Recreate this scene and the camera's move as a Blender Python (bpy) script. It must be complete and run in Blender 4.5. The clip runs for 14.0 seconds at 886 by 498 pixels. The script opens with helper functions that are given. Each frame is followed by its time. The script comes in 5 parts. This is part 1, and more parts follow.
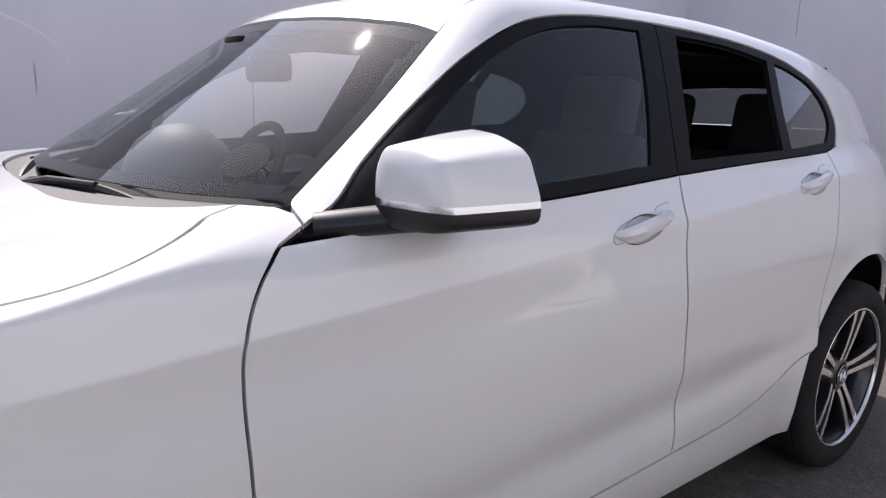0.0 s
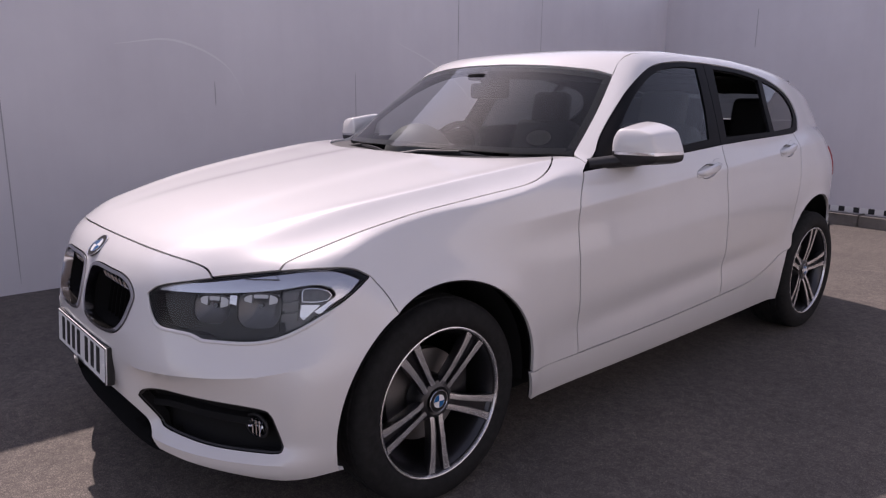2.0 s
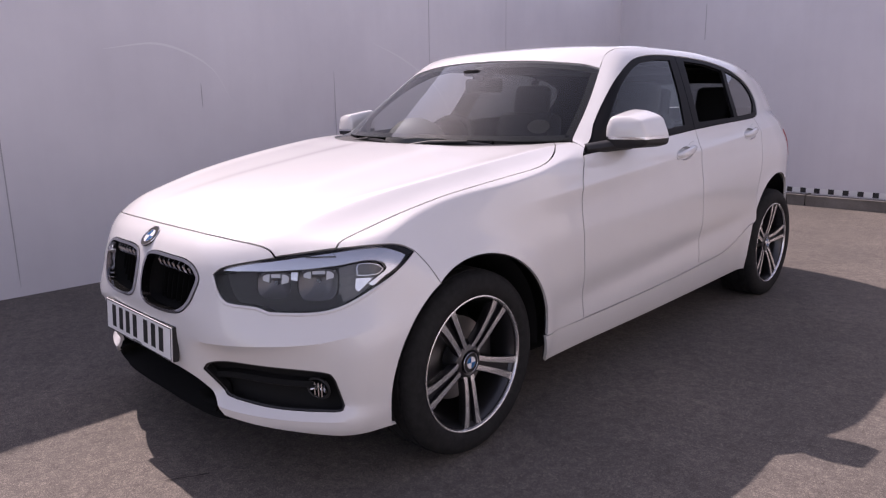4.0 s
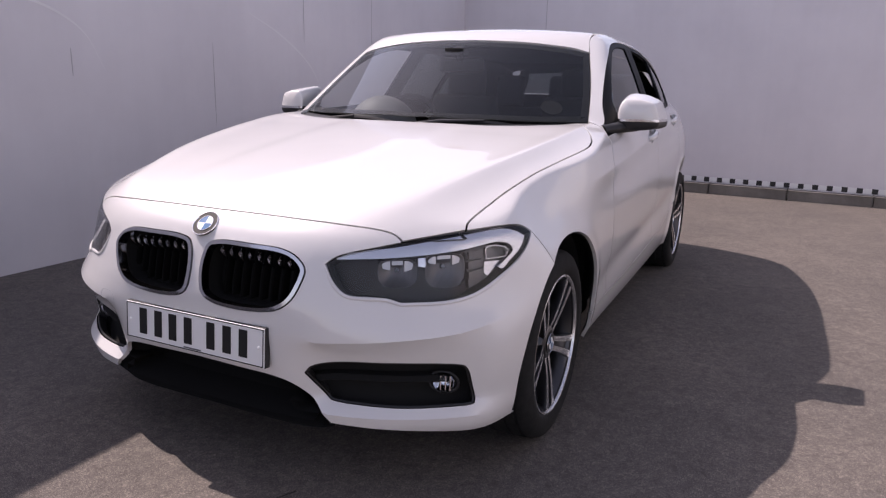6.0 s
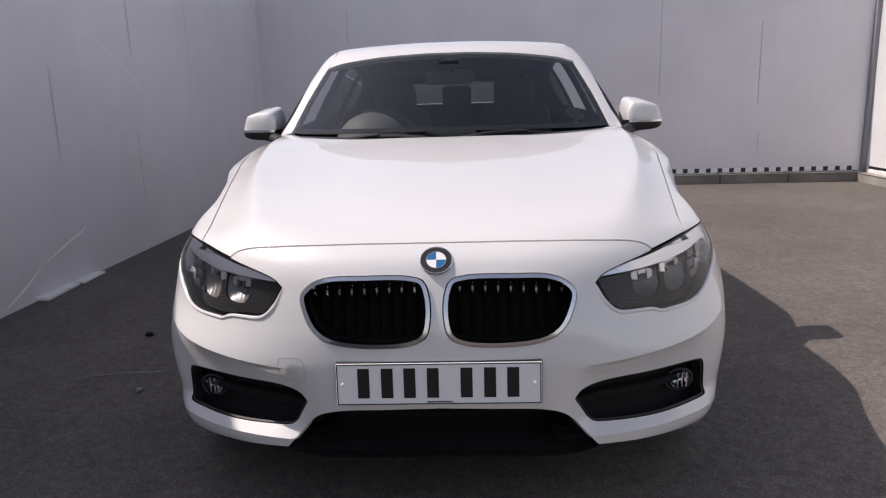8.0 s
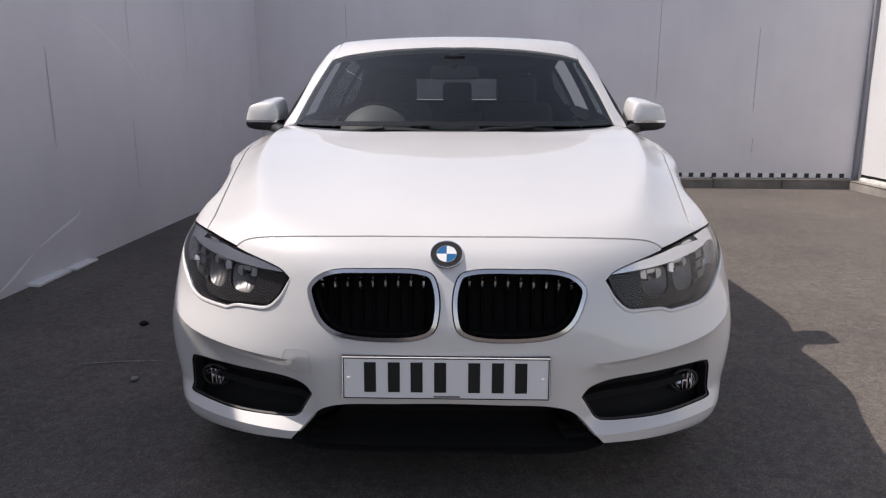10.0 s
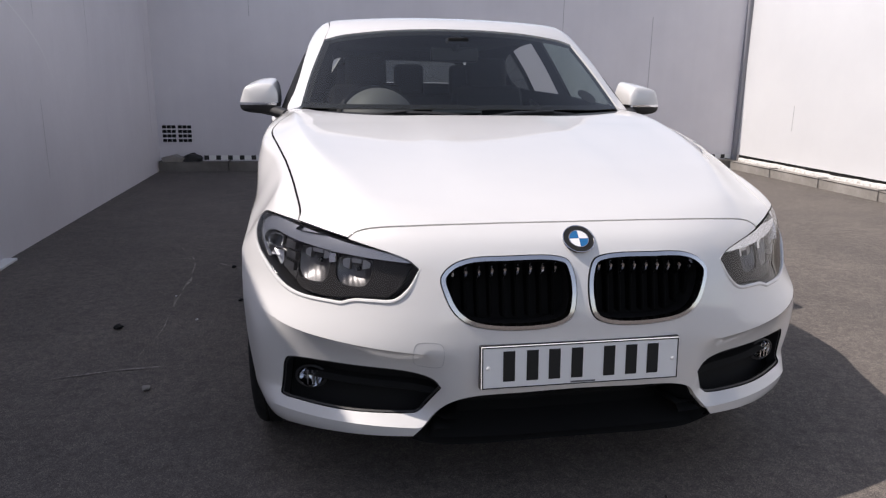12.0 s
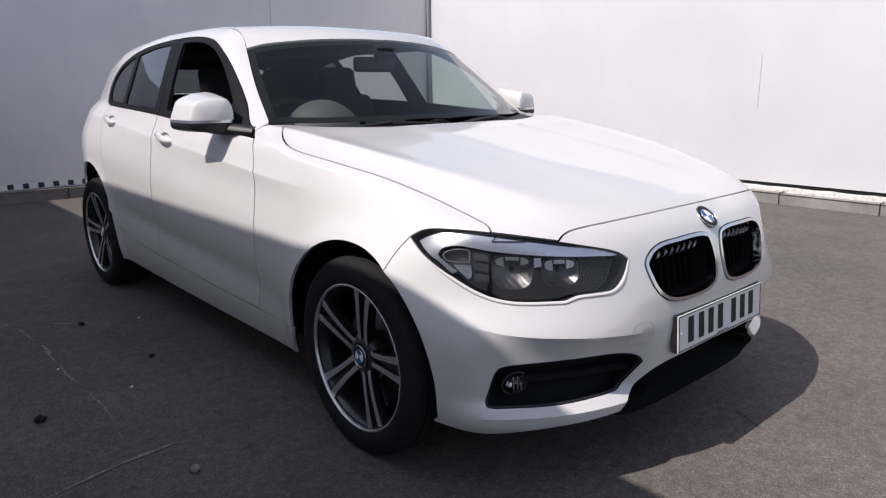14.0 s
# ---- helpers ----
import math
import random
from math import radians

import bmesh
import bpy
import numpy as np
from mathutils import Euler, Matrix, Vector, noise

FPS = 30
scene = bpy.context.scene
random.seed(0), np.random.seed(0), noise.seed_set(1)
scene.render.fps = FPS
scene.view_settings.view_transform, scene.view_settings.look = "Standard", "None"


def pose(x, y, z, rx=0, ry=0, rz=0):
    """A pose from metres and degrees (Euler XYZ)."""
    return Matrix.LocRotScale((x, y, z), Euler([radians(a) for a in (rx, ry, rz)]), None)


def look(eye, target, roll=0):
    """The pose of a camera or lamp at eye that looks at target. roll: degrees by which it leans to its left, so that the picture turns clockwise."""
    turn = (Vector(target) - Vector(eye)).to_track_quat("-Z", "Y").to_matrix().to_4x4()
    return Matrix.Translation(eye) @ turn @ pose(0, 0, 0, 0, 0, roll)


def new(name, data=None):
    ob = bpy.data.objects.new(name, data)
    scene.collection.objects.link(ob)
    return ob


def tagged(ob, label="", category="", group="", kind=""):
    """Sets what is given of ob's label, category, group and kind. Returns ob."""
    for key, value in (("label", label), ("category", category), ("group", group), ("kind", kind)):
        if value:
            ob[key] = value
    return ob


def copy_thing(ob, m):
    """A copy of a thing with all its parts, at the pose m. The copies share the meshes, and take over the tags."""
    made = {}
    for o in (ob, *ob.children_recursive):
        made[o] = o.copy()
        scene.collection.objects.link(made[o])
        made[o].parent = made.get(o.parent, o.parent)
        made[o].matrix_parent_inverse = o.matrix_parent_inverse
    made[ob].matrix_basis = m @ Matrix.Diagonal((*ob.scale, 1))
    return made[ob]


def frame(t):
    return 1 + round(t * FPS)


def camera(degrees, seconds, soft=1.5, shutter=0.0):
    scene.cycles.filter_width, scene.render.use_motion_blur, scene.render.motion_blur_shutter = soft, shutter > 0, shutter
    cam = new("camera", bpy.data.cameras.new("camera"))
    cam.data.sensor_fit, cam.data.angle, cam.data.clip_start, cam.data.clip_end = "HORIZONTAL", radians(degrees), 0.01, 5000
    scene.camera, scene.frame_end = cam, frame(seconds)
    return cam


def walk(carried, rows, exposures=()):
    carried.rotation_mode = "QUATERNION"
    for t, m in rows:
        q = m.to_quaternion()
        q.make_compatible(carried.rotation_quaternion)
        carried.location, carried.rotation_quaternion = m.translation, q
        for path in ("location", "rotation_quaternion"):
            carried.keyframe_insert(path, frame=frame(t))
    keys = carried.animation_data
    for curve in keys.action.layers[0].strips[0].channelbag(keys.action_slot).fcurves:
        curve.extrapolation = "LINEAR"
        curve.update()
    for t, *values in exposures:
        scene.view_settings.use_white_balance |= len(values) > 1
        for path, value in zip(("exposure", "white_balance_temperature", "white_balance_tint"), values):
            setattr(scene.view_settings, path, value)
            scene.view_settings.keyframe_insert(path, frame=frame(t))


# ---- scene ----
cam = camera(65.4, 14.0, 1.25)
PATH = [
    (0, (1.715, 0.249, 1.176), (0.179, 1.461, 0.762), 1.6),
    (0.5, (1.907, -0.157, 1.193), (0.361, 1.000, 0.671), 1.2),
    (1, (2.021, -0.631, 1.202), (0.532, 0.617, 0.728), 0.3),
    (1.5, (2.183, -0.975, 1.173), (0.679, 0.279, 0.764), -0.7),
    (2, (2.268, -1.281, 1.191), (0.807, 0.022, 0.779), 0.6),
    (2.5, (2.334, -1.502, 1.184), (0.919, -0.153, 0.761), -0.5),
    (5, (2.121, -1.751, 1.173), (0.858, -0.255, 0.764), 1.0),
    (5.5, (1.853, -1.964, 1.159), (0.801, -0.311, 0.755), 1.5),
    (6, (1.437, -2.118, 1.139), (0.59, -0.365, 0.685), 1.3),
    (6.5, (1.027, -2.265, 1.141), (0.441, -0.393, 0.751), -1.0),
    (7, (0.656, -2.304, 1.146), (0.274, -0.382, 0.743), -0.2),
    (7.5, (0.326, -2.348, 1.145), (0.113, -0.402, 0.735), -0.1),
    (8, (0.093, -2.39, 1.153), (0.007, -0.438, 0.726), -1.7),
    (10.5, (0.037, -2.378, 1.14), (-0.017, -0.427, 0.704), 0.1),
    (11, (-0.002, -2.385, 1.136), (-0.047, -0.436, 0.692), 0.0),
    (11.5, (-0.243, -2.372, 1.121), (-0.124, -0.431, 0.656), 0.9),
    (12, (-0.63, -2.294, 1.137), (-0.291, -0.382, 0.66), 0.7),
    (12.5, (-1.054, -2.23, 1.145), (-0.405, -0.399, 0.667), 1.3),
    (13, (-1.461, -2.042, 1.131), (-0.544, -0.333, 0.644), 1.5),
    (13.5, (-1.795, -1.85, 1.126), (-0.624, -0.295, 0.665), 1.3),
    (14, (-1.996, -1.713, 1.15), (-0.705, -0.257, 0.69), -0.5),
]
EXPOSURE = [(0.0, 0.77, 6560, 19), (0.5, 0.41, 6590, 21), (1.0, 0.22, 6640, 23), (2.0, 0.31, 6820, 30), (2.5, 0.42, 6840, 31), (5.0, 0.66, 6860, 32), (7.5, 0.31, 6860, 20), (11.0, 0.35, 6780, 16), (12.5, 0.45, 6670, 16), (14.0, 0.3, 6530, 16)]
walk(cam, [(t, look(eye, target, roll)) for t, eye, target, roll in PATH], EXPOSURE)

# ---- light ----
world = bpy.data.worlds.new("sky")
scene.world = world
world.use_nodes = True
_nt = world.node_tree
_sky = _nt.nodes.new("ShaderNodeTexSky")
_sky.sky_type = "NISHITA"
_sky.sun_disc = False
SUN_DIR = Vector((-0.85, 0.085, 1.045)).normalized()
_sky.sun_elevation = math.asin(SUN_DIR.z)
_sky.sun_rotation = math.atan2(SUN_DIR.x, SUN_DIR.y)
_sky.altitude, _sky.air_density, _sky.dust_density = 60, 0.9, 0.7
_haze = _nt.nodes.new("ShaderNodeHueSaturation")      # a hazy, paler blue
_haze.inputs["Saturation"].default_value = 0.62
_nt.links.new(_sky.outputs["Color"], _haze.inputs["Color"])
_nt.links.new(_haze.outputs["Color"], _nt.nodes["Background"].inputs["Color"])
_nt.nodes["Background"].inputs["Strength"].default_value = 0.143
sun_data = bpy.data.lights.new("sun", "SUN")
sun_data.energy, sun_data.angle, sun_data.color = 3.6, radians(0.53), (1.0, 0.96, 0.9)
sun = new("sun", sun_data)
sun.matrix_world = look((0, 0, 8), Vector((0, 0, 8)) - SUN_DIR)


# ---- materials ----
def material(name, color, rough=0.5, metal=0.0, coat=0.0, spec=0.5):
    m = bpy.data.materials.new(name)
    m.use_nodes = True
    b = m.node_tree.nodes["Principled BSDF"]
    b.inputs["Base Color"].default_value = (*color, 1)
    b.inputs["Roughness"].default_value = rough
    b.inputs["Metallic"].default_value = metal
    b.inputs["Coat Weight"].default_value = coat
    b.inputs["Coat Roughness"].default_value = 0.04
    b.inputs["Specular IOR Level"].default_value = spec
    return m


def noise_nodes(m, scale, detail=4.0, rough=0.6):
    nt = m.node_tree
    co = nt.nodes.new("ShaderNodeTexCoord")
    n = nt.nodes.new("ShaderNodeTexNoise")
    n.inputs["Scale"].default_value, n.inputs["Detail"].default_value, n.inputs["Roughness"].default_value = scale, detail, rough
    nt.links.new(co.outputs["Object"], n.inputs["Vector"])
    return n.outputs["Fac"], co


def ramp(m, fac, stops):
    r = m.node_tree.nodes.new("ShaderNodeValToRGB")
    while len(r.color_ramp.elements) < len(stops):
        r.color_ramp.elements.new(0.5)
    for e, (p, c) in zip(r.color_ramp.elements, stops):
        e.position, e.color = p, (*c, 1)
    m.node_tree.links.new(fac, r.inputs["Fac"])
    return r.outputs["Color"]


def mixed(m, fac, a, b, mode="MIX"):
    n = m.node_tree.nodes.new("ShaderNodeMix")
    n.data_type, n.blend_type = "RGBA", mode
    for s, v in ((n.inputs["Factor"], fac), (n.inputs[6], a), (n.inputs[7], b)):
        if isinstance(v, (int, float)):
            s.default_value = v
        elif isinstance(v, tuple):
            s.default_value = (*v, 1)
        else:
            m.node_tree.links.new(v, s)
    return n.outputs[2]


def bsdf(m):
    return m.node_tree.nodes["Principled BSDF"]


def bump(m, height, strength=0.3, distance=0.01):
    b = m.node_tree.nodes.new("ShaderNodeBump")
    b.inputs["Strength"].default_value, b.inputs["Distance"].default_value = strength, distance
    m.node_tree.links.new(height, b.inputs["Height"])
    m.node_tree.links.new(b.outputs["Normal"], bsdf(m).inputs["Normal"])


def asphalt_material():
    """Worn asphalt: pale and dark grit of about a centimetre, sand between, stains and patches."""
    m = material("asphalt", (0.08, 0.078, 0.075), 0.85, spec=0.2)
    fine, co = noise_nodes(m, 260, 3)
    mid, _ = noise_nodes(m, 5, 6)
    big, _ = noise_nodes(m, 0.9, 5)
    grit = m.node_tree.nodes.new("ShaderNodeTexVoronoi")
    grit.inputs["Scale"].default_value = 120
    m.node_tree.links.new(co.outputs["Object"], grit.inputs["Vector"])
    c = ramp(m, fine, [(0.34, (0.086, 0.077, 0.071)), (0.5, (0.129, 0.115, 0.105)), (0.68, (0.247, 0.221, 0.203))])
    stones = ramp(m, grit.outputs["Color"], [(0.15, (0.72, 0.72, 0.73)), (0.55, (1.0, 1.0, 1.0)), (0.85, (1.5, 1.48, 1.45))])
    c = mixed(m, 0.55, c, stones, "MULTIPLY")
    c = mixed(m, 0.6, c, ramp(m, mid, [(0.3, (0.78, 0.78, 0.78)), (0.7, (1.06, 1.06, 1.06))]), "MULTIPLY")
    c = mixed(m, 0.75, c, ramp(m, big, [(0.35, (0.72, 0.72, 0.72)), (0.62, (1.0, 0.98, 0.95))]), "MULTIPLY")
    stain, _ = noise_nodes(m, 22, 7)
    c = mixed(m, 0.6, c, ramp(m, stain, [(0.36, (0.72, 0.72, 0.73)), (0.5, (0.99, 0.99, 0.99)), (0.66, (1.2, 1.19, 1.17))]), "MULTIPLY")
    # the asphalt gets slightly paler towards the yard's open south end
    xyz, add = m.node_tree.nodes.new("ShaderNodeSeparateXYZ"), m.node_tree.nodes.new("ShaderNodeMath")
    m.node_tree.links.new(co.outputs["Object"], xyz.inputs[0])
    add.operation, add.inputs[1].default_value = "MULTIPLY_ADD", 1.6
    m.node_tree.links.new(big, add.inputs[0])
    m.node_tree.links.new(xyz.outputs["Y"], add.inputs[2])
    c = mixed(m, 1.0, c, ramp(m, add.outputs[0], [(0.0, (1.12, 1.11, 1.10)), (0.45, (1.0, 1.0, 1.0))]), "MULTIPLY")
    m.node_tree.links.new(c, bsdf(m).inputs["Base Color"])
    height = mixed(m, 0.5, fine, grit.outputs["Distance"])
    bump(m, height, 0.3, 0.005)
    return m


def wall_material():
    m = material("painted_wall_panel", (0.62, 0.61, 0.64), 0.42)
    big, co = noise_nodes(m, 0.7, 5)
    fine, _ = noise_nodes(m, 30, 4)
    sm = m.node_tree.nodes.new("ShaderNodeMapping")
    sm.inputs["Scale"].default_value = (9, 9, 0.5)
    m.node_tree.links.new(co.outputs["Object"], sm.inputs["Vector"])
    streak = m.node_tree.nodes.new("ShaderNodeTexNoise")
    streak.inputs["Scale"].default_value, streak.inputs["Detail"].default_value = 1.0, 5
    m.node_tree.links.new(sm.outputs["Vector"], streak.inputs["Vector"])
    c = ramp(m, big, [(0.3, (0.595, 0.573, 0.60)), (0.7, (0.70, 0.678, 0.70))])
    c = mixed(m, 0.5, c, ramp(m, streak.outputs["Fac"], [(0.3, (0.955, 0.955, 0.955)), (0.6, (1, 1, 1))]), "MULTIPLY")
    m.node_tree.links.new(c, bsdf(m).inputs["Base Color"])
    r = ramp(m, fine, [(0.3, (0.36, 0.36, 0.36)), (0.7, (0.5, 0.5, 0.5))])
    m.node_tree.links.new(r, bsdf(m).inputs["Roughness"])
    bump(m, big, 0.15, 0.02)
    return m


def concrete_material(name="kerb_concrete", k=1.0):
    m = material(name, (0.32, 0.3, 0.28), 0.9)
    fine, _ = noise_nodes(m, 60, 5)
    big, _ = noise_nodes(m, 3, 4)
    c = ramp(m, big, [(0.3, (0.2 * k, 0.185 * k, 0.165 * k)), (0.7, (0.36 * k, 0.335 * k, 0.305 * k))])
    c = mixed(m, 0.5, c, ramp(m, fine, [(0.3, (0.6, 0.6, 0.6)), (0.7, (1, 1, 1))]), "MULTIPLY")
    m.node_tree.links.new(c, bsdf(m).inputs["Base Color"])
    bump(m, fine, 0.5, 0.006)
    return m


def glass_material(name, tint, gloss=0.08, rough=0.005, power=3.4):
    m = bpy.data.materials.new(name)
    m.use_nodes = True
    nt = m.node_tree
    nt.nodes.remove(nt.nodes["Principled BSDF"])
    tr, gl, lw, pw, ad, mx = (nt.nodes.new(k) for k in ("ShaderNodeBsdfTransparent", "ShaderNodeBsdfGlossy", "ShaderNodeLayerWeight", "ShaderNodeMath", "ShaderNodeMath", "ShaderNodeMixShader"))
    tr.inputs["Color"].default_value = (*tint, 1)
    gl.inputs["Roughness"].default_value = rough
    lw.inputs["Blend"].default_value = 0.5
    pw.operation, pw.inputs[1].default_value = "POWER", power
    ad.operation, ad.inputs[1].default_value, ad.inputs[2].default_value = "MULTIPLY_ADD", 0.92 - gloss, gloss
    ad.use_clamp = True
    nt.links.new(lw.outputs["Facing"], pw.inputs[0])
    nt.links.new(pw.outputs[0], ad.inputs[0])
    nt.links.new(ad.outputs[0], mx.inputs[0])
    nt.links.new(tr.outputs[0], mx.inputs[1])
    nt.links.new(gl.outputs[0], mx.inputs[2])
    nt.links.new(mx.outputs[0], nt.nodes["Material Output"].inputs["Surface"])
    return m


def paint_material():
    m = material("white_car_paint", (0.66, 0.655, 0.655), 0.42, coat=1.0)
    big, _ = noise_nodes(m, 2.2, 3)
    c = ramp(m, big, [(0.3, (0.65, 0.64, 0.63)), (0.7, (0.685, 0.675, 0.66))])
    m.node_tree.links.new(c, bsdf(m).inputs["Base Color"])
    bsdf(m).inputs["Coat Roughness"].default_value = 0.03
    bsdf(m).inputs["Coat IOR"].default_value = 1.6
    return m


def fluted_material(name, color, rough):
    """Vapour-silvered plastic pressed into small uneven flutes."""
    m = material(name, color, rough, 1.0)
    n, co = noise_nodes(m, 34, 2)
    w = m.node_tree.nodes.new("ShaderNodeTexWave")
    w.inputs["Scale"].default_value, w.inputs["Distortion"].default_value = 22, 5.0
    m.node_tree.links.new(co.outputs["Object"], w.inputs["Vector"])
    bump(m, mixed(m, 0.45, n, w.outputs["Fac"]), 0.09, 0.012)
    return m


def rubber_material():
    m = material("tyre_rubber", (0.008, 0.008, 0.008), 0.8, spec=0.15)
    n, _ = noise_nodes(m, 40, 4)
    m.node_tree.links.new(ramp(m, n, [(0.3, (0.013, 0.013, 0.013)), (0.7, (0.022, 0.022, 0.022))]), bsdf(m).inputs["Base Color"])
    bump(m, n, 0.15, 0.002)
    return m


def white_wall_material():
    m = material("white_wall_panel", (0.78, 0.78, 0.78), 0.45)
    big, _ = noise_nodes(m, 0.8, 5)
    m.node_tree.links.new(ramp(m, big, [(0.3, (0.60, 0.60, 0.605)), (0.7, (0.66, 0.66, 0.66))]), bsdf(m).inputs["Base Color"])
    bump(m, big, 0.1, 0.02)
    return m


def plaster_material():
    m = material("rough_plaster", (0.6, 0.58, 0.55), 0.9)
    n, _ = noise_nodes(m, 25, 6)
    m.node_tree.links.new(ramp(m, n, [(0.3, (0.35, 0.33, 0.3)), (0.5, (0.62, 0.6, 0.57)), (0.8, (0.75, 0.74, 0.72))]), bsdf(m).inputs["Base Color"])
    bump(m, n, 0.8, 0.015)
    return m


ASPHALT, WALL, CONCRETE = asphalt_material(), wall_material(), concrete_material()
WHITE_WALL, PLASTER = white_wall_material(), plaster_material()
PAINT, RUBBER = paint_material(), rubber_material()
SCREEN = glass_material("windscreen_glass", (0.68, 0.71, 0.69), 0.032, 0.02, 3.5)
SIDE_GLASS = glass_material("side_glass", (0.62, 0.74, 0.69), 0.05, 0.005, 4.2)
DARK_GLASS = glass_material("privacy_glass", (0.23, 0.25, 0.25))
LENS = glass_material("lamp_lens", (0.90, 0.91, 0.92), 0.035, 0.005, 4.6)
BLACK_GLOSS = material("gloss_black_trim", (0.010, 0.010, 0.011), 0.12, coat=0.6)
BLACK_SLAT = material("grille_black", (0.004, 0.004, 0.004), 0.7, spec=0.04)
SLAT_GLINT = material("slat_glint_grey", (0.42, 0.42, 0.43), 0.22, 1.0)
BLACK_SATIN = material("satin_black_plastic", (0.013, 0.013, 0.014), 0.5)
BLACK_MATT = material("matt_black_plastic", (0.013, 0.013, 0.013), 0.9, spec=0.2)
VOID = material("deep_black_plastic", (0.012, 0.012, 0.012), 0.95, spec=0.1)
CHROME = material("chrome", (0.82, 0.82, 0.84), 0.08, 1.0)
SATIN_CHROME = material("satin_chrome", (0.7, 0.7, 0.72), 0.24, 1.0)
MACHINED = material("machined_alloy", (0.78, 0.775, 0.775), 0.27, 0.85)
ALLOY_DARK = material("dark_grey_alloy", (0.05, 0.05, 0.053), 0.35, 0.8, coat=0.4)
STEEL = material("brake_steel", (0.35, 0.34, 0.33), 0.4, 1.0)
LAMP_DARK = material("lamp_bezel_dark", (0.022, 0.020, 0.0195), 0.5, spec=0.2)
REFLECTOR = fluted_material("lamp_reflector", (0.14, 0.135, 0.135), 0.40)
GRILLE_CHROME = material("grille_chrome", (0.52, 0.52, 0.54), 0.12, 1.0)
# paler than the dash: the sun on the hood is in this colour
BINNACLE = material("instrument_hood_sunlit", (0.13, 0.13, 0.13), 0.6)
LAMP_GREY = material("lamp_bezel_grey", (0.12, 0.12, 0.125), 0.35)
SEAM = material("seam_grey", (0.40, 0.40, 0.40), 0.6)
BLUE = material("emblem_blue", (0.012, 0.125, 0.31), 0.25, coat=0.8)
WHITE = material("plate_white", (0.78, 0.78, 0.77), 0.35)
INK = material("plate_black", (0.014, 0.014, 0.014), 0.6, spec=0.3)
TRIM_BLACK = material("window_trim_black", (0.009, 0.009, 0.010), 0.5, spec=0.08)
BRIGHT_REFLECTOR = fluted_material("lamp_facet_silver", (0.50, 0.49, 0.485), 0.35)
# the kerb concrete darkened for dirt and for the back wall's shade
DIRTY_SHADED_KERB = concrete_material("dirty_shaded_kerb_concrete", 0.62)
FABRIC = material("seat_fabric", (0.032, 0.031, 0.033), 0.9)
DASH = material("dashboard_plastic", (0.04, 0.04, 0.041), 0.7, spec=0.2)
RED_LAMP = material("tail_lamp_red", (0.35, 0.01, 0.015), 0.15, coat=1.0)
BAR_WHITE, BAR_BLACK = material("strip_white", (0.75, 0.75, 0.74), 0.5), material("strip_black", (0.02, 0.02, 0.02), 0.5)


# ---- mesh tools ----
def part(name, bm, mat, parent=None, label="", smooth=True):
    me = bpy.data.meshes.new(name)
    bmesh.ops.recalc_face_normals(bm, faces=bm.faces)
    bm.to_mesh(me)
    bm.free()
    return finish(name, me, mat, parent, label, smooth)


def finish(name, me, mat, parent=None, label="", smooth=True, sharp=35):
    for m in (mat if isinstance(mat, (list, tuple)) else [mat]):
        me.materials.append(m)
    if smooth:
        me.polygons.foreach_set("use_smooth", [True] * len(me.polygons))
        me.set_sharp_from_angle(angle=radians(sharp))
    ob = new(name, me)
    if parent is not None:
        ob.parent = parent
    if label:
        tagged(ob, label)
    return ob


def box_bm(x0, x1, y0, y1, z0, z1, bevel=0.0, seg=2, bm=None):
    own = bm is None
    bm = bmesh.new() if own else bm
    r = bmesh.ops.create_cube(bm, size=1)
    for v in r["verts"]:
        v.co = ((x0 + x1) / 2 + v.co.x * (x1 - x0), (y0 + y1) / 2 + v.co.y * (y1 - y0), (z0 + z1) / 2 + v.co.z * (z1 - z0))
    if bevel:
        es = list({e for v in r["verts"] for e in v.link_edges})
        bmesh.ops.bevel(bm, geom=es, offset=bevel, segments=seg, profile=0.6, affect="EDGES")
    return bm


def revolve_bm(profile, n=48, closed=False, bm=None):
    """Turns (x, r) pairs about the x axis."""
    bm = bm or bmesh.new()
    rings = []
    for i in range(n):
        a = 2 * math.pi * i / n
        rings.append([bm.verts.new((x, r * math.cos(a), r * math.sin(a))) for x, r in profile])
    k = len(profile)
    for i in range(n):
        p, q = rings[i], rings[(i + 1) % n]
        for j in range(k if closed else k - 1):
            bm.faces.new((p[j], p[(j + 1) % k], q[(j + 1) % k], q[j]))
    return bm


def tube_bm(points, radius, n=8, closed=False, bm=None, flat=1.0):
    """A tube along points; radius may be a list."""
    bm = bm or bmesh.new()
    pts = [Vector(p) for p in points]
    rings = []
    for i, p in enumerate(pts):
        a = pts[i - 1] if i or closed else p
        b = pts[(i + 1) % len(pts)] if i + 1 < len(pts) or closed else p
        q = (b - a).normalized().to_track_quat("Z", "Y")
        r = radius[i] if isinstance(radius, (list, tuple)) else radius
        rings.append([bm.verts.new(p + q @ Vector((r * math.cos(2 * math.pi * k / n), flat * r * math.sin(2 * math.pi * k / n), 0))) for k in range(n)])
    m = len(rings)
    for i in range(m if closed else m - 1):
        for k in range(n):
            bm.faces.new((rings[i][k], rings[i][(k + 1) % n], rings[(i + 1) % m][(k + 1) % n], rings[(i + 1) % m][k]))
    if not closed:
        bm.faces.new(rings[0][::-1])
        bm.faces.new(rings[-1])
    return bm


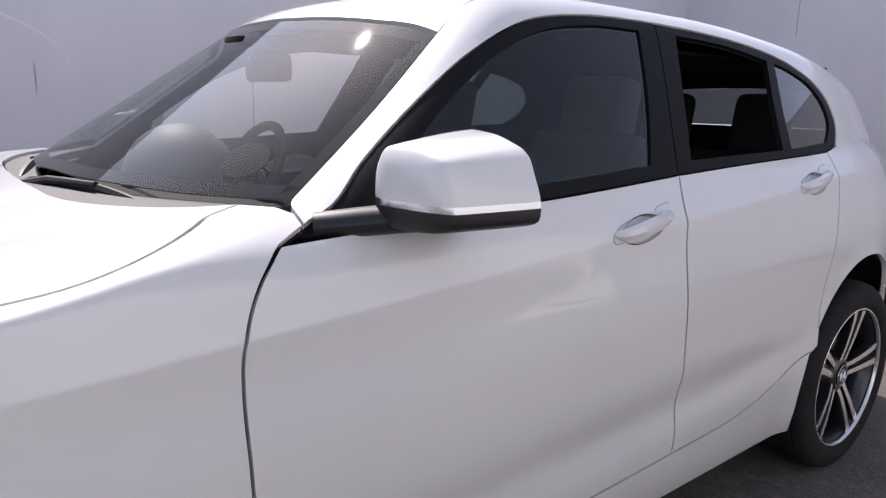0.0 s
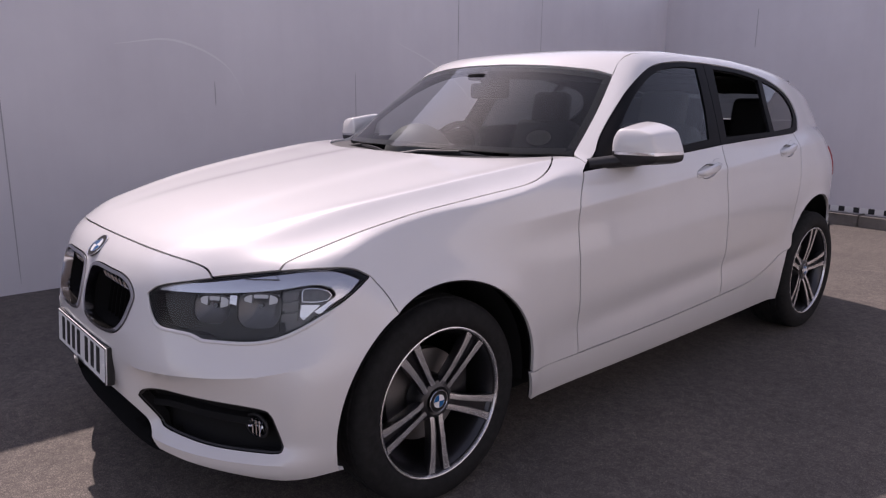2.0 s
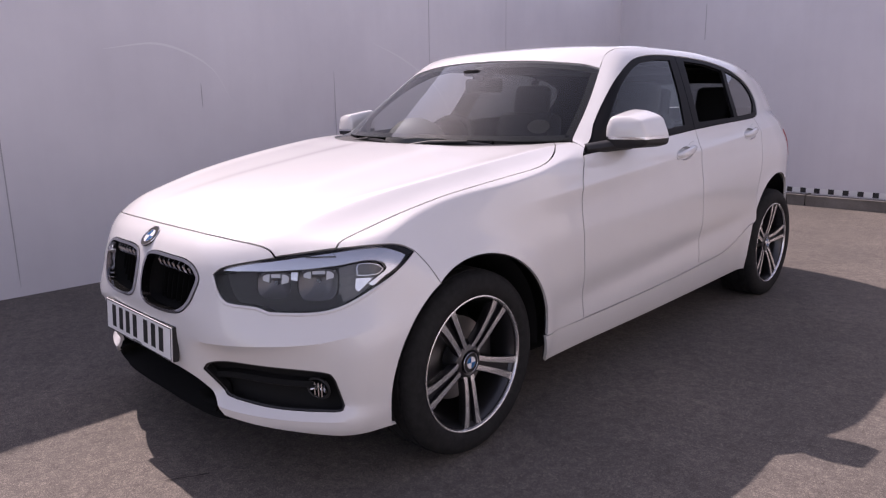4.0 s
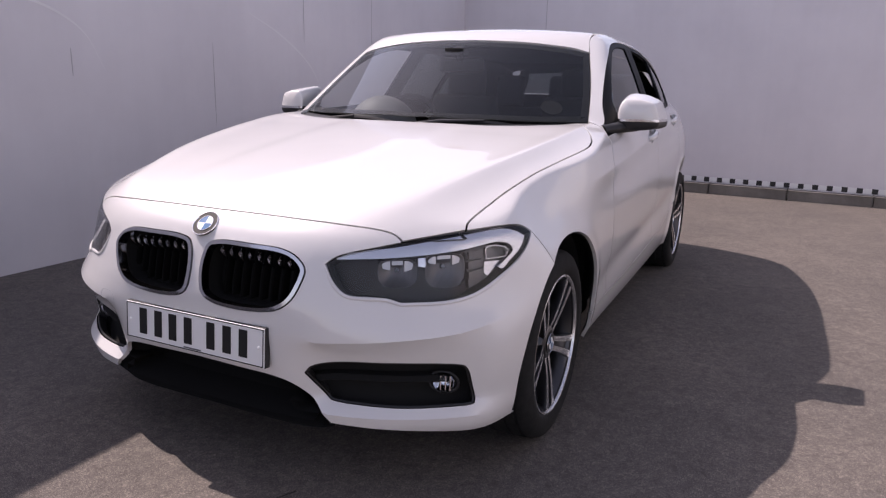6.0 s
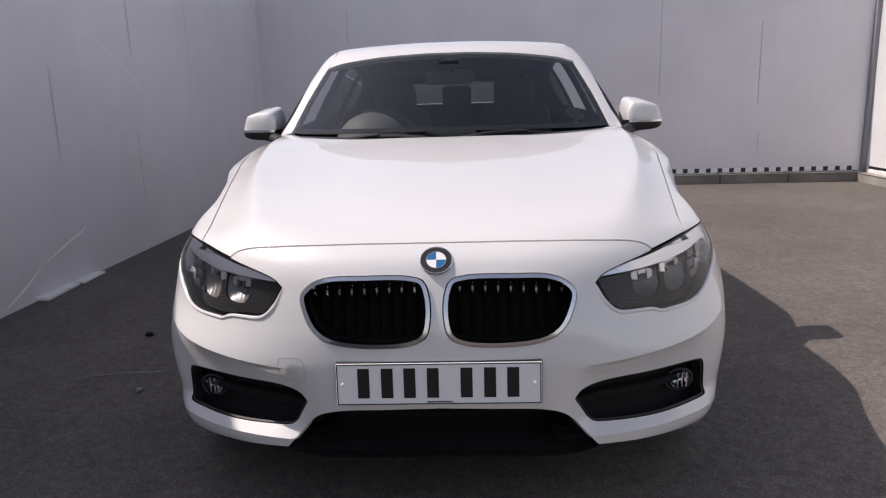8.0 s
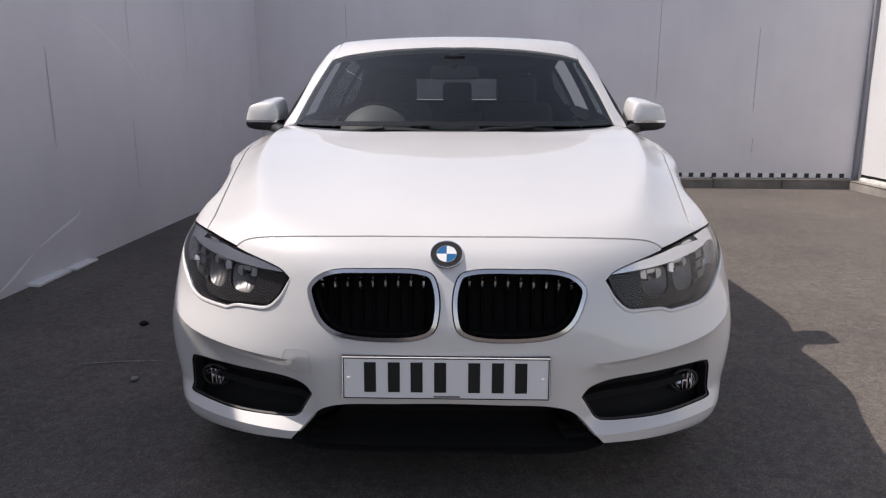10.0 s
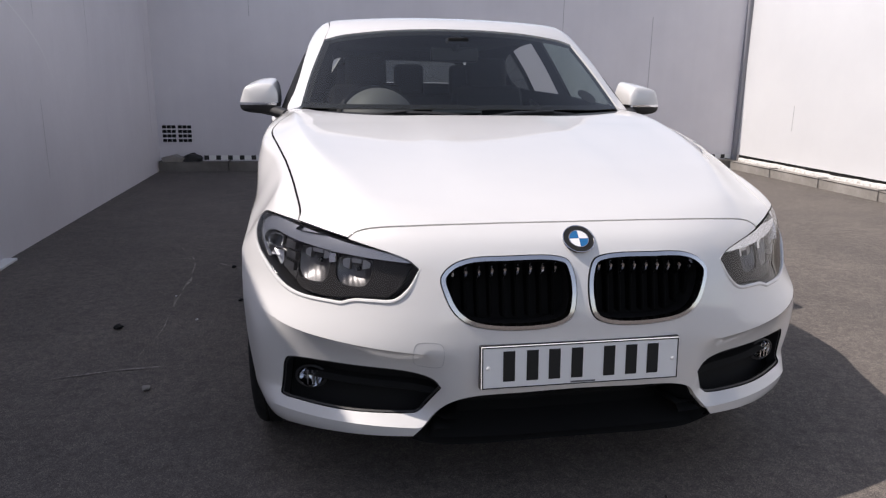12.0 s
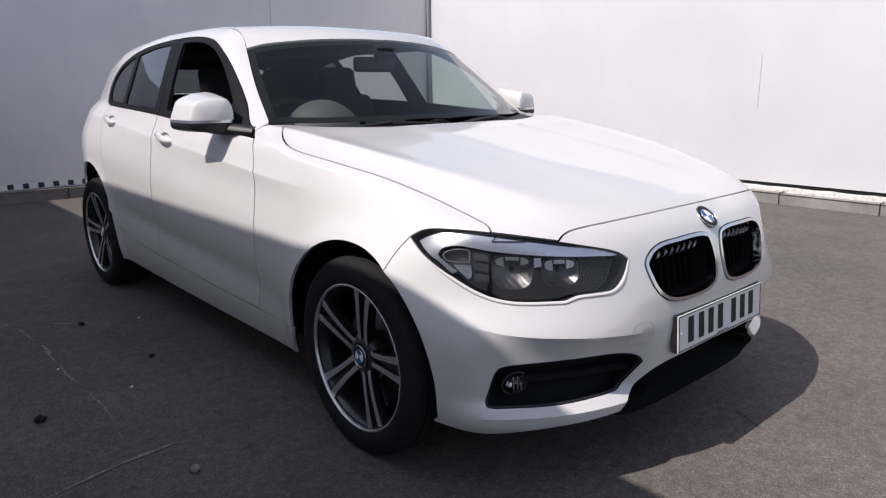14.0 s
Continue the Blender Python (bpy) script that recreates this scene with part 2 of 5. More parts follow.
def spline(pts, step=0.012, closed=False):
    """A smooth curve through points, as an array of even steps."""
    p = np.array(pts, float)
    n = len(p)
    if n == 2 and not closed:
        k = max(2, int(np.linalg.norm(p[1] - p[0]) / step) + 1)
        return p[0] + (p[1] - p[0]) * np.linspace(0, 1, k)[:, None]
    out = []
    for i in range(n if closed else n - 1):
        p1, p2 = p[i], p[(i + 1) % n]
        p0 = p[i - 1] if i or closed else 2 * p1 - p2
        p3 = p[(i + 2) % n] if i + 2 < n or closed else 2 * p2 - p1
        k = max(2, int(np.linalg.norm(p2 - p1) / step) + 1)
        d0, d1, d2 = (max(np.linalg.norm(b - a) ** 0.5, 1e-4) for a, b in ((p0, p1), (p1, p2), (p2, p3)))
        m1 = d1 * ((p1 - p0) / d0 - (p2 - p0) / (d0 + d1) + (p2 - p1) / d1)
        m2 = d1 * ((p2 - p1) / d1 - (p3 - p1) / (d1 + d2) + (p3 - p2) / d2)
        u = np.arange(k)[:, None] / k
        out.append((2 * u**3 - 3 * u**2 + 1) * p1 + (u**3 - 2 * u**2 + u) * m1 + (3 * u**2 - 2 * u**3) * p2 + (u**3 - u**2) * m2)
    if not closed:
        out.append(p[-1:])
    return np.concatenate(out)


def curve1(xs, ys):
    """A monotone smooth function through (x, y) pairs."""
    xs, ys = np.array(xs, float), np.array(ys, float)
    h, d = np.diff(xs), np.diff(ys) / np.diff(xs)
    m = np.zeros(len(xs))
    m[0], m[-1] = d[0], d[-1]
    for i in range(1, len(xs) - 1):
        if d[i - 1] * d[i] > 0:
            w1, w2 = 2 * h[i] + h[i - 1], h[i] + 2 * h[i - 1]
            m[i] = (w1 + w2) / (w1 / d[i - 1] + w2 / d[i])

    def f(v):
        v = np.clip(v, xs[0], xs[-1])
        i = np.clip(np.searchsorted(xs, v) - 1, 0, len(xs) - 2)
        t = (v - xs[i]) / h[i]
        return (2 * t**3 - 3 * t**2 + 1) * ys[i] + (t**3 - 2 * t**2 + t) * h[i] * m[i] + (3 * t**2 - 2 * t**3) * ys[i + 1] + (t**3 - t**2) * h[i] * m[i + 1]
    return f


def smax(a, b, k):
    h = np.clip(0.5 + 0.5 * (a - b) / k, 0, 1)
    return b + (a - b) * h + k * h * (1 - h)


def step01(v, w):
    return 1 / (1 + np.exp(-np.clip(v / w, -40, 40)))


# ---- the car's skin: front axle at y = 0, nose towards -y ----
NOSE = curve1((0.15, 0.22, 0.28, 0.34, 0.40, 0.50, 0.56, 0.62, 0.68, 0.72, 0.76, 0.80, 0.88, 0.97),
              (-0.69, -0.742, -0.757, -0.768, -0.778, -0.786, -0.784, -0.774, -0.758, -0.745, -0.722, -0.68, -0.56, -0.40))
WIDE = curve1((-0.8, -0.45, -0.2, 0.0, 0.35, 0.7, 1.5, 2.2, 2.69, 2.9, 3.1, 3.3, 3.55), (0.862, 0.867, 0.874, 0.878, 0.872, 0.868, 0.868, 0.868, 0.862, 0.838, 0.785, 0.71, 0.60))
FLANK = curve1((0.15, 0.22, 0.30, 0.36, 0.45, 0.55, 0.65, 0.75, 0.85, 0.92, 0.98, 1.05, 1.12, 1.2), (-0.075, -0.04, -0.018, -0.010, -0.002, 0.0, -0.004, -0.008, -0.013, -0.024, -0.046, -0.085, -0.14, -0.22))
DECK = curve1((-0.8, -0.66, -0.5, -0.3, 0.0, 0.3, 0.55, 0.9, 1.5, 2.3, 3.0, 3.5), (0.755, 0.808, 0.858, 0.903, 0.953, 0.997, 1.026, 1.04, 1.07, 1.10, 1.12, 1.10))
CROWN = curve1((-0.7, -0.45, -0.2, 0.0, 0.3, 0.5, 0.8), (0.075, 0.072, 0.056, 0.047, 0.047, 0.042, 0.022))
CREASE = curve1((-0.62, -0.45, -0.2, 0.0, 0.1, 0.2, 0.4, 0.65), (0.49, 0.548, 0.621, 0.666, 0.684, 0.698, 0.722, 0.735))
SHUT = curve1((-0.6, -0.45, -0.29, -0.09, 0.12, 0.3, 0.5, 0.7), (0.66, 0.69, 0.71, 0.74, 0.774, 0.806, 0.815, 0.80))
TUCK = curve1((0.60, 0.66, 0.72, 0.76, 0.80, 0.85, 0.90, 0.95, 1.0), (0.0, -0.005, -0.021, -0.035, -0.051, -0.073, -0.098, -0.124, -0.152))
TUCK_NOSE = curve1((0.64, 0.70, 0.76, 0.80, 0.84, 0.87, 0.9), (0.0, -0.009, -0.024, -0.034, -0.043, -0.050, -0.052))
FOLD = curve1((0.30, 0.40, 0.60, 0.72, 0.80, 0.87), (0.478, 0.486, 0.502, 0.514, 0.536, 0.58))
TAIL = curve1((0.15, 0.3, 0.5, 0.7, 0.9, 1.0, 1.15), (3.44, 3.52, 3.56, 3.55, 3.51, 3.47, 3.44))
ROOF = curve1((0.8, 1.0, 1.15, 1.3, 1.6, 2.0, 2.4, 2.8, 3.2, 3.5), (1.36, 1.412, 1.440, 1.459, 1.475, 1.473, 1.452, 1.412, 1.345, 1.28))
GLASS = curve1((0.4, 0.7, 1.0, 1.3, 2.0, 2.6, 3.0, 3.4), (0.765, 0.79, 0.806, 0.812, 0.806, 0.776, 0.705, 0.61))
BACK = curve1((0.95, 1.05, 1.15, 1.3, 1.4, 1.5), (3.50, 3.47, 3.43, 3.32, 3.22, 3.1))


# under the shoulder crease the side falls in, then swells out again
DISH = curve1((0.0, 0.045, 0.065, 0.12, 0.19, 0.30, 0.45), (0.010, 0.0055, 0.005, 0.0085, 0.0125, 0.008, 0.0))


def shoulder_z(y):
    """Height of the crease that rises through the door handles."""
    return 0.848 + 0.072 * (y - 0.3)


def flank_at(y, z):
    d = z - shoulder_z(y)
    flank = WIDE(y) + FLANK(z)
    ridge = np.where(d > 0, 0.010 * np.exp(-np.maximum(d, 0) / 0.035), DISH(np.maximum(-d, 0)))
    flank = flank + ridge * step01(y - 0.32, 0.08) * step01(3.1 - y, 0.1)
    flank = flank + TUCK(z) * step01(0.11 - y, 0.07) + TUCK_NOSE(z) * step01(-0.12 - y, 0.06) * step01(y + 0.46, 0.04)
    flank = flank - 0.022 * step01(0.56 - z, 0.035) * step01(-0.30 - y, 0.05)
    low = 0.40 + 0.10 * (y - 0.5) / 1.8             # hollow over the sill
    flank = flank - 0.012 * np.exp(-((z - low - 0.03) / 0.06) ** 2) * step01(y - 0.5, 0.08) * step01(2.2 - y, 0.08)
    for yc, zc in ((0.0, 0.33), (2.69, 0.34)):       # flared arches
        r = np.hypot(y - yc, z - zc)
        flank = flank + 0.010 * np.exp(-((r - 0.37) / 0.05) ** 2)
    return flank


def deck_at(ax, y):
    c, e = CREASE(y), SHUT(y)
    q = (ax - c) / (e - c)
    q = 0.5 * (q + np.sqrt(q * q + 0.0012 + 0.05 * step01(-0.30 - y, 0.06)))
    band = (1 - np.exp(-0.8 * np.minimum(q, 1.5))) / (1 - math.exp(-0.8))
    swell = 0.004 * np.exp(-((ax - c) / 0.055) ** 2) + 0.005 * step01(0.27 - ax, 0.022)     # raised crease line and middle of the bonnet
    return DECK(y) - CROWN(y) * (0.18 * (ax / e) ** 2 + 0.85 * band) + (swell - 0.003) * step01(y + 0.50, 0.05) * step01(0.45 - y, 0.05)


def lower(x, y, z):
    ax = np.abs(x)
    side = ax - flank_at(y, z)
    below = FOLD(ax) - z
    up = step01(z - 0.545, 0.03)
    nose = NOSE(z) + 0.49 * (ax / 0.88) ** 3.15 * up + 0.345 * (ax / 0.88) ** 3.4 * (1 - up)
    under = 0.060 * (1 - np.exp(-np.maximum(below, 0) / 0.05))
    nose = nose + under * np.clip((z - 0.268) / 0.045, 0, 1) * step01(ax - 0.37, 0.025) * (1 - 0.75 * step01(ax - 0.785, 0.03))
    nose = nose + 0.6 * np.maximum(0.236 - z, 0) * step01(ax - 0.39, 0.02)
    front = (nose - y) * 0.85
    f = smax(side, front, 0.07)
    f = smax(f, y - (TAIL(z) - 0.40 * (ax / 0.88) ** 3), 0.10)
    return smax(f, z - deck_at(ax, y), 0.010 + 0.05 * step01(y - 0.62, 0.05) + 0.02 * step01(-0.50 - y, 0.05))


def cabin(x, y, z):
    ax = np.abs(x)
    screen = (0.455 + (z - 1.028) * 1.52 + 0.525 * ax**2 - y) * 0.55
    side = (ax - (GLASS(y) - 0.40 * (z - 1.02) - 0.22 * np.maximum(z - 1.02, 0) ** 2)) * 0.9
    roof = z - (ROOF(y) - 0.032 * (ax / 0.6) ** 2.3)
    back = y - (BACK(z) - 0.24 * (ax / 0.7) ** 3)
    f = smax(side, roof, 0.06)
    f = smax(f, screen, 0.035)
    return smax(smax(f, back * 0.8, 0.07), 0.93 - z, 0.02)


def skin(x, y, z):
    return -smax(-lower(x, y, z), -cabin(x, y, z), 0.012)


def cast(o, d, field, far=1.9, n=70):
    """From outside in along each ray o + r d, the first place on the skin."""
    o, d = np.broadcast_to(o, d.shape), d
    rs = np.linspace(far, 0.0, n)
    hi, lo = np.full(len(d), far), np.zeros(len(d))
    done = np.zeros(len(d), bool)
    prev = np.full(len(d), far)
    for r in rs:
        p = o + d * r
        inside = (field(p[:, 0], p[:, 1], p[:, 2]) < 0) & ~done
        lo[inside], hi[inside] = r, prev[inside]
        done |= inside
        prev[:] = r
    for _ in range(22):
        mid = (lo + hi) / 2
        p = o + d * mid[:, None]
        ins = field(p[:, 0], p[:, 1], p[:, 2]) < 0
        lo, hi = np.where(ins, mid, lo), np.where(ins, hi, mid)
    return o + d * ((lo + hi) / 2)[:, None]


FAN = 0.35


class Wrap:
    """Round the body in plan: s along the side, then fanned about (0, FAN) round the nose."""
    field = staticmethod(lower)

    @classmethod
    def out(cls, q):
        s, z = q[:, 0], q[:, 1]
        a = np.maximum(FAN - s, 0)
        d = np.stack([np.cos(a), -np.sin(a), 0 * a], 1)
        o = np.stack([0 * a, np.maximum(s, FAN), z], 1)
        return cast(o, d, cls.field)

    @staticmethod
    def back(p):
        a = np.arctan2(FAN - p[:, 1], p[:, 0])
        return np.stack([np.where(p[:, 1] >= FAN, p[:, 1], FAN - a), p[:, 2]], 1)


class Roll:
    """Round the body in cross-section, about the line x = 0, z = 0.9."""
    field = staticmethod(skin)

    @classmethod
    def out(cls, q):
        a = q[:, 1] / 0.8
        d = np.stack([np.cos(a), 0 * a, np.sin(a)], 1)
        o = np.stack([0 * a, q[:, 0], 0 * a + 0.9], 1)
        return cast(o, d, cls.field, 1.3)

    @staticmethod
    def back(p):
        return np.stack([p[:, 1], 0.8 * np.arctan2(p[:, 2] - 0.9, p[:, 0])], 1)


class RollFender(Roll):
    """The same about a lower line, z = 0.4, for the wings."""
    field = staticmethod(lower)

    @classmethod
    def out(cls, q):
        a = q[:, 1] / 0.85
        d = np.stack([np.cos(a), 0 * a, np.sin(a)], 1)
        o = np.stack([0 * a, q[:, 0], 0 * a + 0.4], 1)
        return cast(o, d, cls.field, 1.4)

    @staticmethod
    def back(p):
        return np.stack([p[:, 1], 0.85 * np.arctan2(p[:, 2] - 0.4, p[:, 0])], 1)


class Top:
    field = staticmethod(lower)

    @classmethod
    def out(cls, q):
        o = np.stack([q[:, 0], q[:, 1], 0 * q[:, 0] + 0.5], 1)
        return cast(o, np.broadcast_to(np.array([0.0, 0, 1]), o.shape), cls.field, 1.1)

    @staticmethod
    def back(p):
        return p[:, :2].copy()


class Screen(Top):
    field = staticmethod(cabin)


class RollCabin(Roll):
    field = staticmethod(cabin)


class RollLower(Roll):
    field = staticmethod(lower)


def S(*yz, way=Roll):
    """Points on the flank from (y, z) pairs."""
    q = np.array(yz, float)
    o = np.stack([0 * q[:, 0], q[:, 0], q[:, 1]], 1)
    return cast(o, np.broadcast_to(np.array([1.0, 0, 0]), o.shape), way.field, 1.3)


def T(*xy, way=Top):
    return way.out(np.array(xy, float))


def TL(*xy, way=Top):
    """A line along the skin from (x, y) pairs."""
    return way.out(spline(np.array(xy, float), 0.02))


def SL(*yz, way=Roll):
    return S(*spline(np.array(yz, float), 0.02), way=way)


def F(*xz):
    """Points on the nose from (x, z) pairs, seen from the front."""
    q = np.array(xz, float)
    o = np.stack([q[:, 0], 0 * q[:, 0] + 0.4, q[:, 1]], 1)
    return cast(o, np.broadcast_to(np.array([0, -1.0, 0]), o.shape), lower, 1.6)


def edge(*pieces, step=0.012):
    """One closed outline in space from smooth pieces that meet at corners."""
    return np.concatenate([spline(p, step)[:-1] for p in pieces])


def area2(q):
    return 0.5 * np.sum(q[:, 0] * np.roll(q[:, 1], -1) - np.roll(q[:, 0], -1) * q[:, 1])


def inset(q, g):
    if area2(q) < 0:
        q = q[::-1]
    d = np.roll(q, -1, 0) - np.roll(q, 1, 0)
    d /= np.maximum(np.linalg.norm(d, axis=1), 1e-9)[:, None]
    return q + g * np.stack([-d[:, 1], d[:, 0]], 1)


def inside(q, p):
    x, y = p[:, 0], p[:, 1]
    r = np.zeros(len(p), bool)
    for (x0, y0), (x1, y1) in zip(q, np.roll(q, -1, 0)):
        if y0 != y1:
            r ^= ((y0 > y) != (y1 > y)) & (x < (x1 - x0) * (y - y0) / (y1 - y0) + x0)
    return r


def normals_of(p, field):
    e = 1e-3
    n = np.stack([field(*(p + e * a).T) - field(*(p - e * a).T) for a in np.eye(3)], 1)
    return n / np.linalg.norm(n, axis=1)[:, None]


def panel_data(way, outline, holes=(), gap=0.002, grid=0.018, offset=0.0, rim=0.012, creases=()):
    """Vertices and faces of a sheet on the skin inside an outline and outside holes, its rims turned in."""
    from mathutils.geometry import delaunay_2d_cdt
    loops = [inset(way.back(outline), gap)] + [inset(way.back(h), -gap) for h in holes]
    lo, hi = loops[0].min(0), loops[0].max(0)
    gx, gy = np.meshgrid(np.arange(lo[0], hi[0], grid), np.arange(lo[1], hi[1], grid))
    gx = gx + (np.arange(gx.shape[0]) % 2)[:, None] * grid / 2
    g = np.stack([gx.ravel(), gy.ravel()], 1)
    keep = inside(loops[0], g)
    for h in loops[1:]:
        keep &= ~inside(h, g)
    g = g[keep]
    folds = []
    for c in creases:                                # three rows of points close together along each fold
        q = way.back(c)
        d = np.gradient(q, axis=0)
        d /= np.maximum(np.linalg.norm(d, axis=1), 1e-9)[:, None]
        for k in (-0.0045, 0.0, 0.0045):
            r = q + k * np.stack([-d[:, 1], d[:, 0]], 1)
            ok = inside(inset(loops[0], 0.004), r)
            for h in loops[1:]:
                ok &= ~inside(inset(h, -0.004), r)
            folds.append(r[ok])
    every = np.concatenate(loops + folds)
    near = np.array([np.min(np.sum((every - p) ** 2, 1)) for p in g]) if len(g) else np.zeros(0)
    g = g[near > (0.45 * grid) ** 2]
    verts, edges = [], []
    for q in loops:
        k = len(verts)
        verts += [Vector(v) for v in q]
        edges += [(k + i, k + (i + 1) % len(q)) for i in range(len(q))]
    verts += [Vector(v) for v in np.concatenate(folds + [g])]
    v2, _, tris, *_ = delaunay_2d_cdt(verts, edges, [], 0, 1e-7)
    v2 = np.array([tuple(v) for v in v2])
    tris = np.array([t for t in tris if len(t) == 3])
    mid = v2[tris].mean(1)
    ok = inside(loops[0], mid)
    for h in loops[1:]:
        ok &= ~inside(h, mid)
    tris = tris[ok]
    used = np.unique(tris)
    remap = -np.ones(len(v2), int)
    remap[used] = np.arange(len(used))
    tris, v2 = remap[tris], v2[used]
    p = way.out(v2)
    n = normals_of(p, way.field)
    p = p + n * offset
    a, b, c = p[tris[:, 0]], p[tris[:, 1]], p[tris[:, 2]]
    flip = np.sum(np.cross(b - a, c - a) * n[tris[:, 0]], 1) < 0
    tris[flip] = tris[flip][:, ::-1]
    faces = [tuple(int(i) for i in t) for t in tris]
    if rim:
        count = {}
        for t in faces:
            for i in range(3):
                count[(t[i], t[(i + 1) % 3])] = 1
        border = [e for e in count if (e[1], e[0]) not in count]
        ids = sorted({i for e in border for i in e})
        at = {v: len(p) + k for k, v in enumerate(ids)}
        p = np.concatenate([p, p[ids] - n[ids] * rim])
        faces += [(b_, a_, at[a_], at[b_]) for a_, b_ in border]
    return p, faces


def sheet(name, data, mat, parent, label="", mirror=False, sharp=58):
    p, faces = data
    if mirror:
        p = p * np.array([-1, 1, 1])
        faces = [f[::-1] for f in faces]
    me = bpy.data.meshes.new(name)
    me.from_pydata(p.tolist(), [], faces)
    me.update()
    return finish(name, me, mat, parent, label, sharp=sharp)


def pair(name, way, outline, mat, parents, holes=(), label="", lining=True, lining_holes=None, **kw):
    """A panel on both sides of the car, each with its dark lining."""
    if not isinstance(parents, (list, tuple)):
        parents = (parents, parents)
    data = panel_data(way, outline, holes, **kw)
    out = [sheet(name, data, mat, parents[0], label), sheet(name, data, mat, parents[1], label, True)]
    if lining:
        inner = panel_data(way, outline, holes if lining_holes is None else lining_holes, gap=-0.001, grid=0.04, offset=-0.016, rim=0)
        for k in (0, 1):
            sheet("lining", inner, BLACK_MATT, out[k], "", k == 1)
    return out


def single(name, way, outline, mat, parent, holes=(), label="", lining=True, lining_holes=None, sharp=58, **kw):
    ob = sheet(name, panel_data(way, outline, holes, **kw), mat, parent, label, sharp=sharp)
    if lining:
        sheet("lining", panel_data(way, outline, holes if lining_holes is None else lining_holes, gap=-0.001, grid=0.04, offset=-0.016, rim=0), BLACK_MATT, ob)
    return ob


def mirrored(p):
    return (p * np.array([-1, 1, 1]))[::-1]


def shrink(line, way, g):
    """The outline moved inwards along the skin."""
    return way.out(inset(way.back(line), g))


# ---- the yard ----
def ground_sheet():
    bm = bmesh.new()
    xs = [-300, -60, -12] + [-6 + 0.5 * i for i in range(29)] + [12, 60, 300]
    ys = [-300, -60, -12] + [-7 + 0.5 * i for i in range(33)] + [14, 60, 300]
    grid = [[bm.verts.new((x, y, 0)) for y in ys] for x in xs]
    for i in range(len(xs) - 1):
        for j in range(len(ys) - 1):
            bm.faces.new((grid[i][j], grid[i + 1][j], grid[i + 1][j + 1], grid[i][j + 1]))
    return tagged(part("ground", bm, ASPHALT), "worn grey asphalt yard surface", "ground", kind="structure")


ground = ground_sheet()
WEST, EAST = -2.60, 5.00


def prism(name, corners, z0, tops, mat, label):
    bm = bmesh.new()
    lo = [bm.verts.new((x, y, z0)) for x, y in corners]
    hi = [bm.verts.new((x, y, z)) for (x, y), z in zip(corners, tops)]
    bm.faces.new(lo)
    bm.faces.new(hi)
    for i in range(4):
        bm.faces.new((lo[i], lo[(i + 1) % 4], hi[(i + 1) % 4], hi[i]))
    return tagged(part(name, bm, mat, smooth=False), label, "wall", kind="structure")


wall_west = prism("wall_west", [(WEST, -9), (WEST, 6.80), (WEST - 0.12, 6.80), (WEST - 0.12, -9)], -0.05, (2.70, 2.80, 2.80, 2.70), WALL, "grey painted smooth panel wall in shade")
wall_north = prism("wall_north", [(WEST, 6.75), (EAST, 6.45), (EAST, 6.57), (WEST, 6.87)], -0.05, (2.48, 2.48, 2.48, 2.48), WALL, "grey painted smooth panel wall behind the car")
wall_east = prism("wall_east", [(EAST, 6.6), (EAST, -2.5), (EAST + 0.12, -2.5), (EAST + 0.12, 6.6)], 0.185, (3.2, 3.2, 3.2, 3.2), WHITE_WALL, "white painted panel wall in full sun")


def north_y(x):
    return 6.75 - 0.30 * (x - WEST) / (EAST - WEST)


def kerb_run(name, a, b, n, depth, height, label, mat):
    """A run of kerb stones from a to b, standing to the left of that line."""
    g = tagged(new(name), label, "kerb", kind="structure")
    a, b = Vector((*a, 0)), Vector((*b, 0))
    d = (b - a).normalized()
    side = Vector((-d.y, d.x, 0))
    length = (b - a).length / n
    bm = box_bm(0.004, length - 0.004, 0, depth, -0.03, height, 0.012, 2)
    me = bpy.data.meshes.new("kerb_stone")
    bm.to_mesh(me)
    bm.free()
    me.materials.append(mat)
    for i in range(n):
        ob = new("kerb_stone", me)
        ob.parent = g
        ob.matrix_basis = Matrix.Translation(a + d * length * i + Vector((0, 0, random.uniform(-0.004, 0.004)))) @ Matrix((d, side, Vector((0, 0, 1)))).transposed().to_4x4()
    return g


kerb_run("kerb_north", (EAST - 0.14, north_y(EAST) - 0.145), (WEST + 0.01, north_y(WEST) - 0.145), 9, -0.14, 0.115, "low dirty concrete kerb along the back wall, darkened for shade", DIRTY_SHADED_KERB)
kerb_run("kerb_east", (EAST - 0.145, -2.4), (EAST - 0.145, 6.30), 10, -0.14, 0.105, "low weathered concrete kerb under the white wall", CONCRETE)
bm = bmesh.new()
prev = None
for i in range(121):
    y = -2.45 + 8.75 * i / 120
    h = 0.150 + 0.012 * noise.noise((y * 3, 0, 1)) + 0.008 * noise.noise((y * 17, 0, 2))
    w = 0.045 + 0.014 * noise.noise((y * 5, 3, 1))
    ring = [bm.verts.new(v) for v in ((EAST + 0.06, y, 0.05), (EAST - w, y, 0.10), (EAST - w + 0.004, y, h - 0.012), (EAST - w + 0.02, y, h), (EAST + 0.06, y, h))]
    if prev:
        for k in range(4):
            bm.faces.new((prev[k], prev[k + 1], ring[k + 1], ring[k]))
    prev = ring
tagged(part("trim_plaster", bm, PLASTER), "rough broken white plaster strip under the wall", "plaster strip", kind="structure")
part("wall_gap", box_bm(EAST + 0.012, EAST + 0.10, -2.5, 6.36, 0.05, 0.19, 0.002, 1), BLACK_MATT, wall_east, smooth=False)
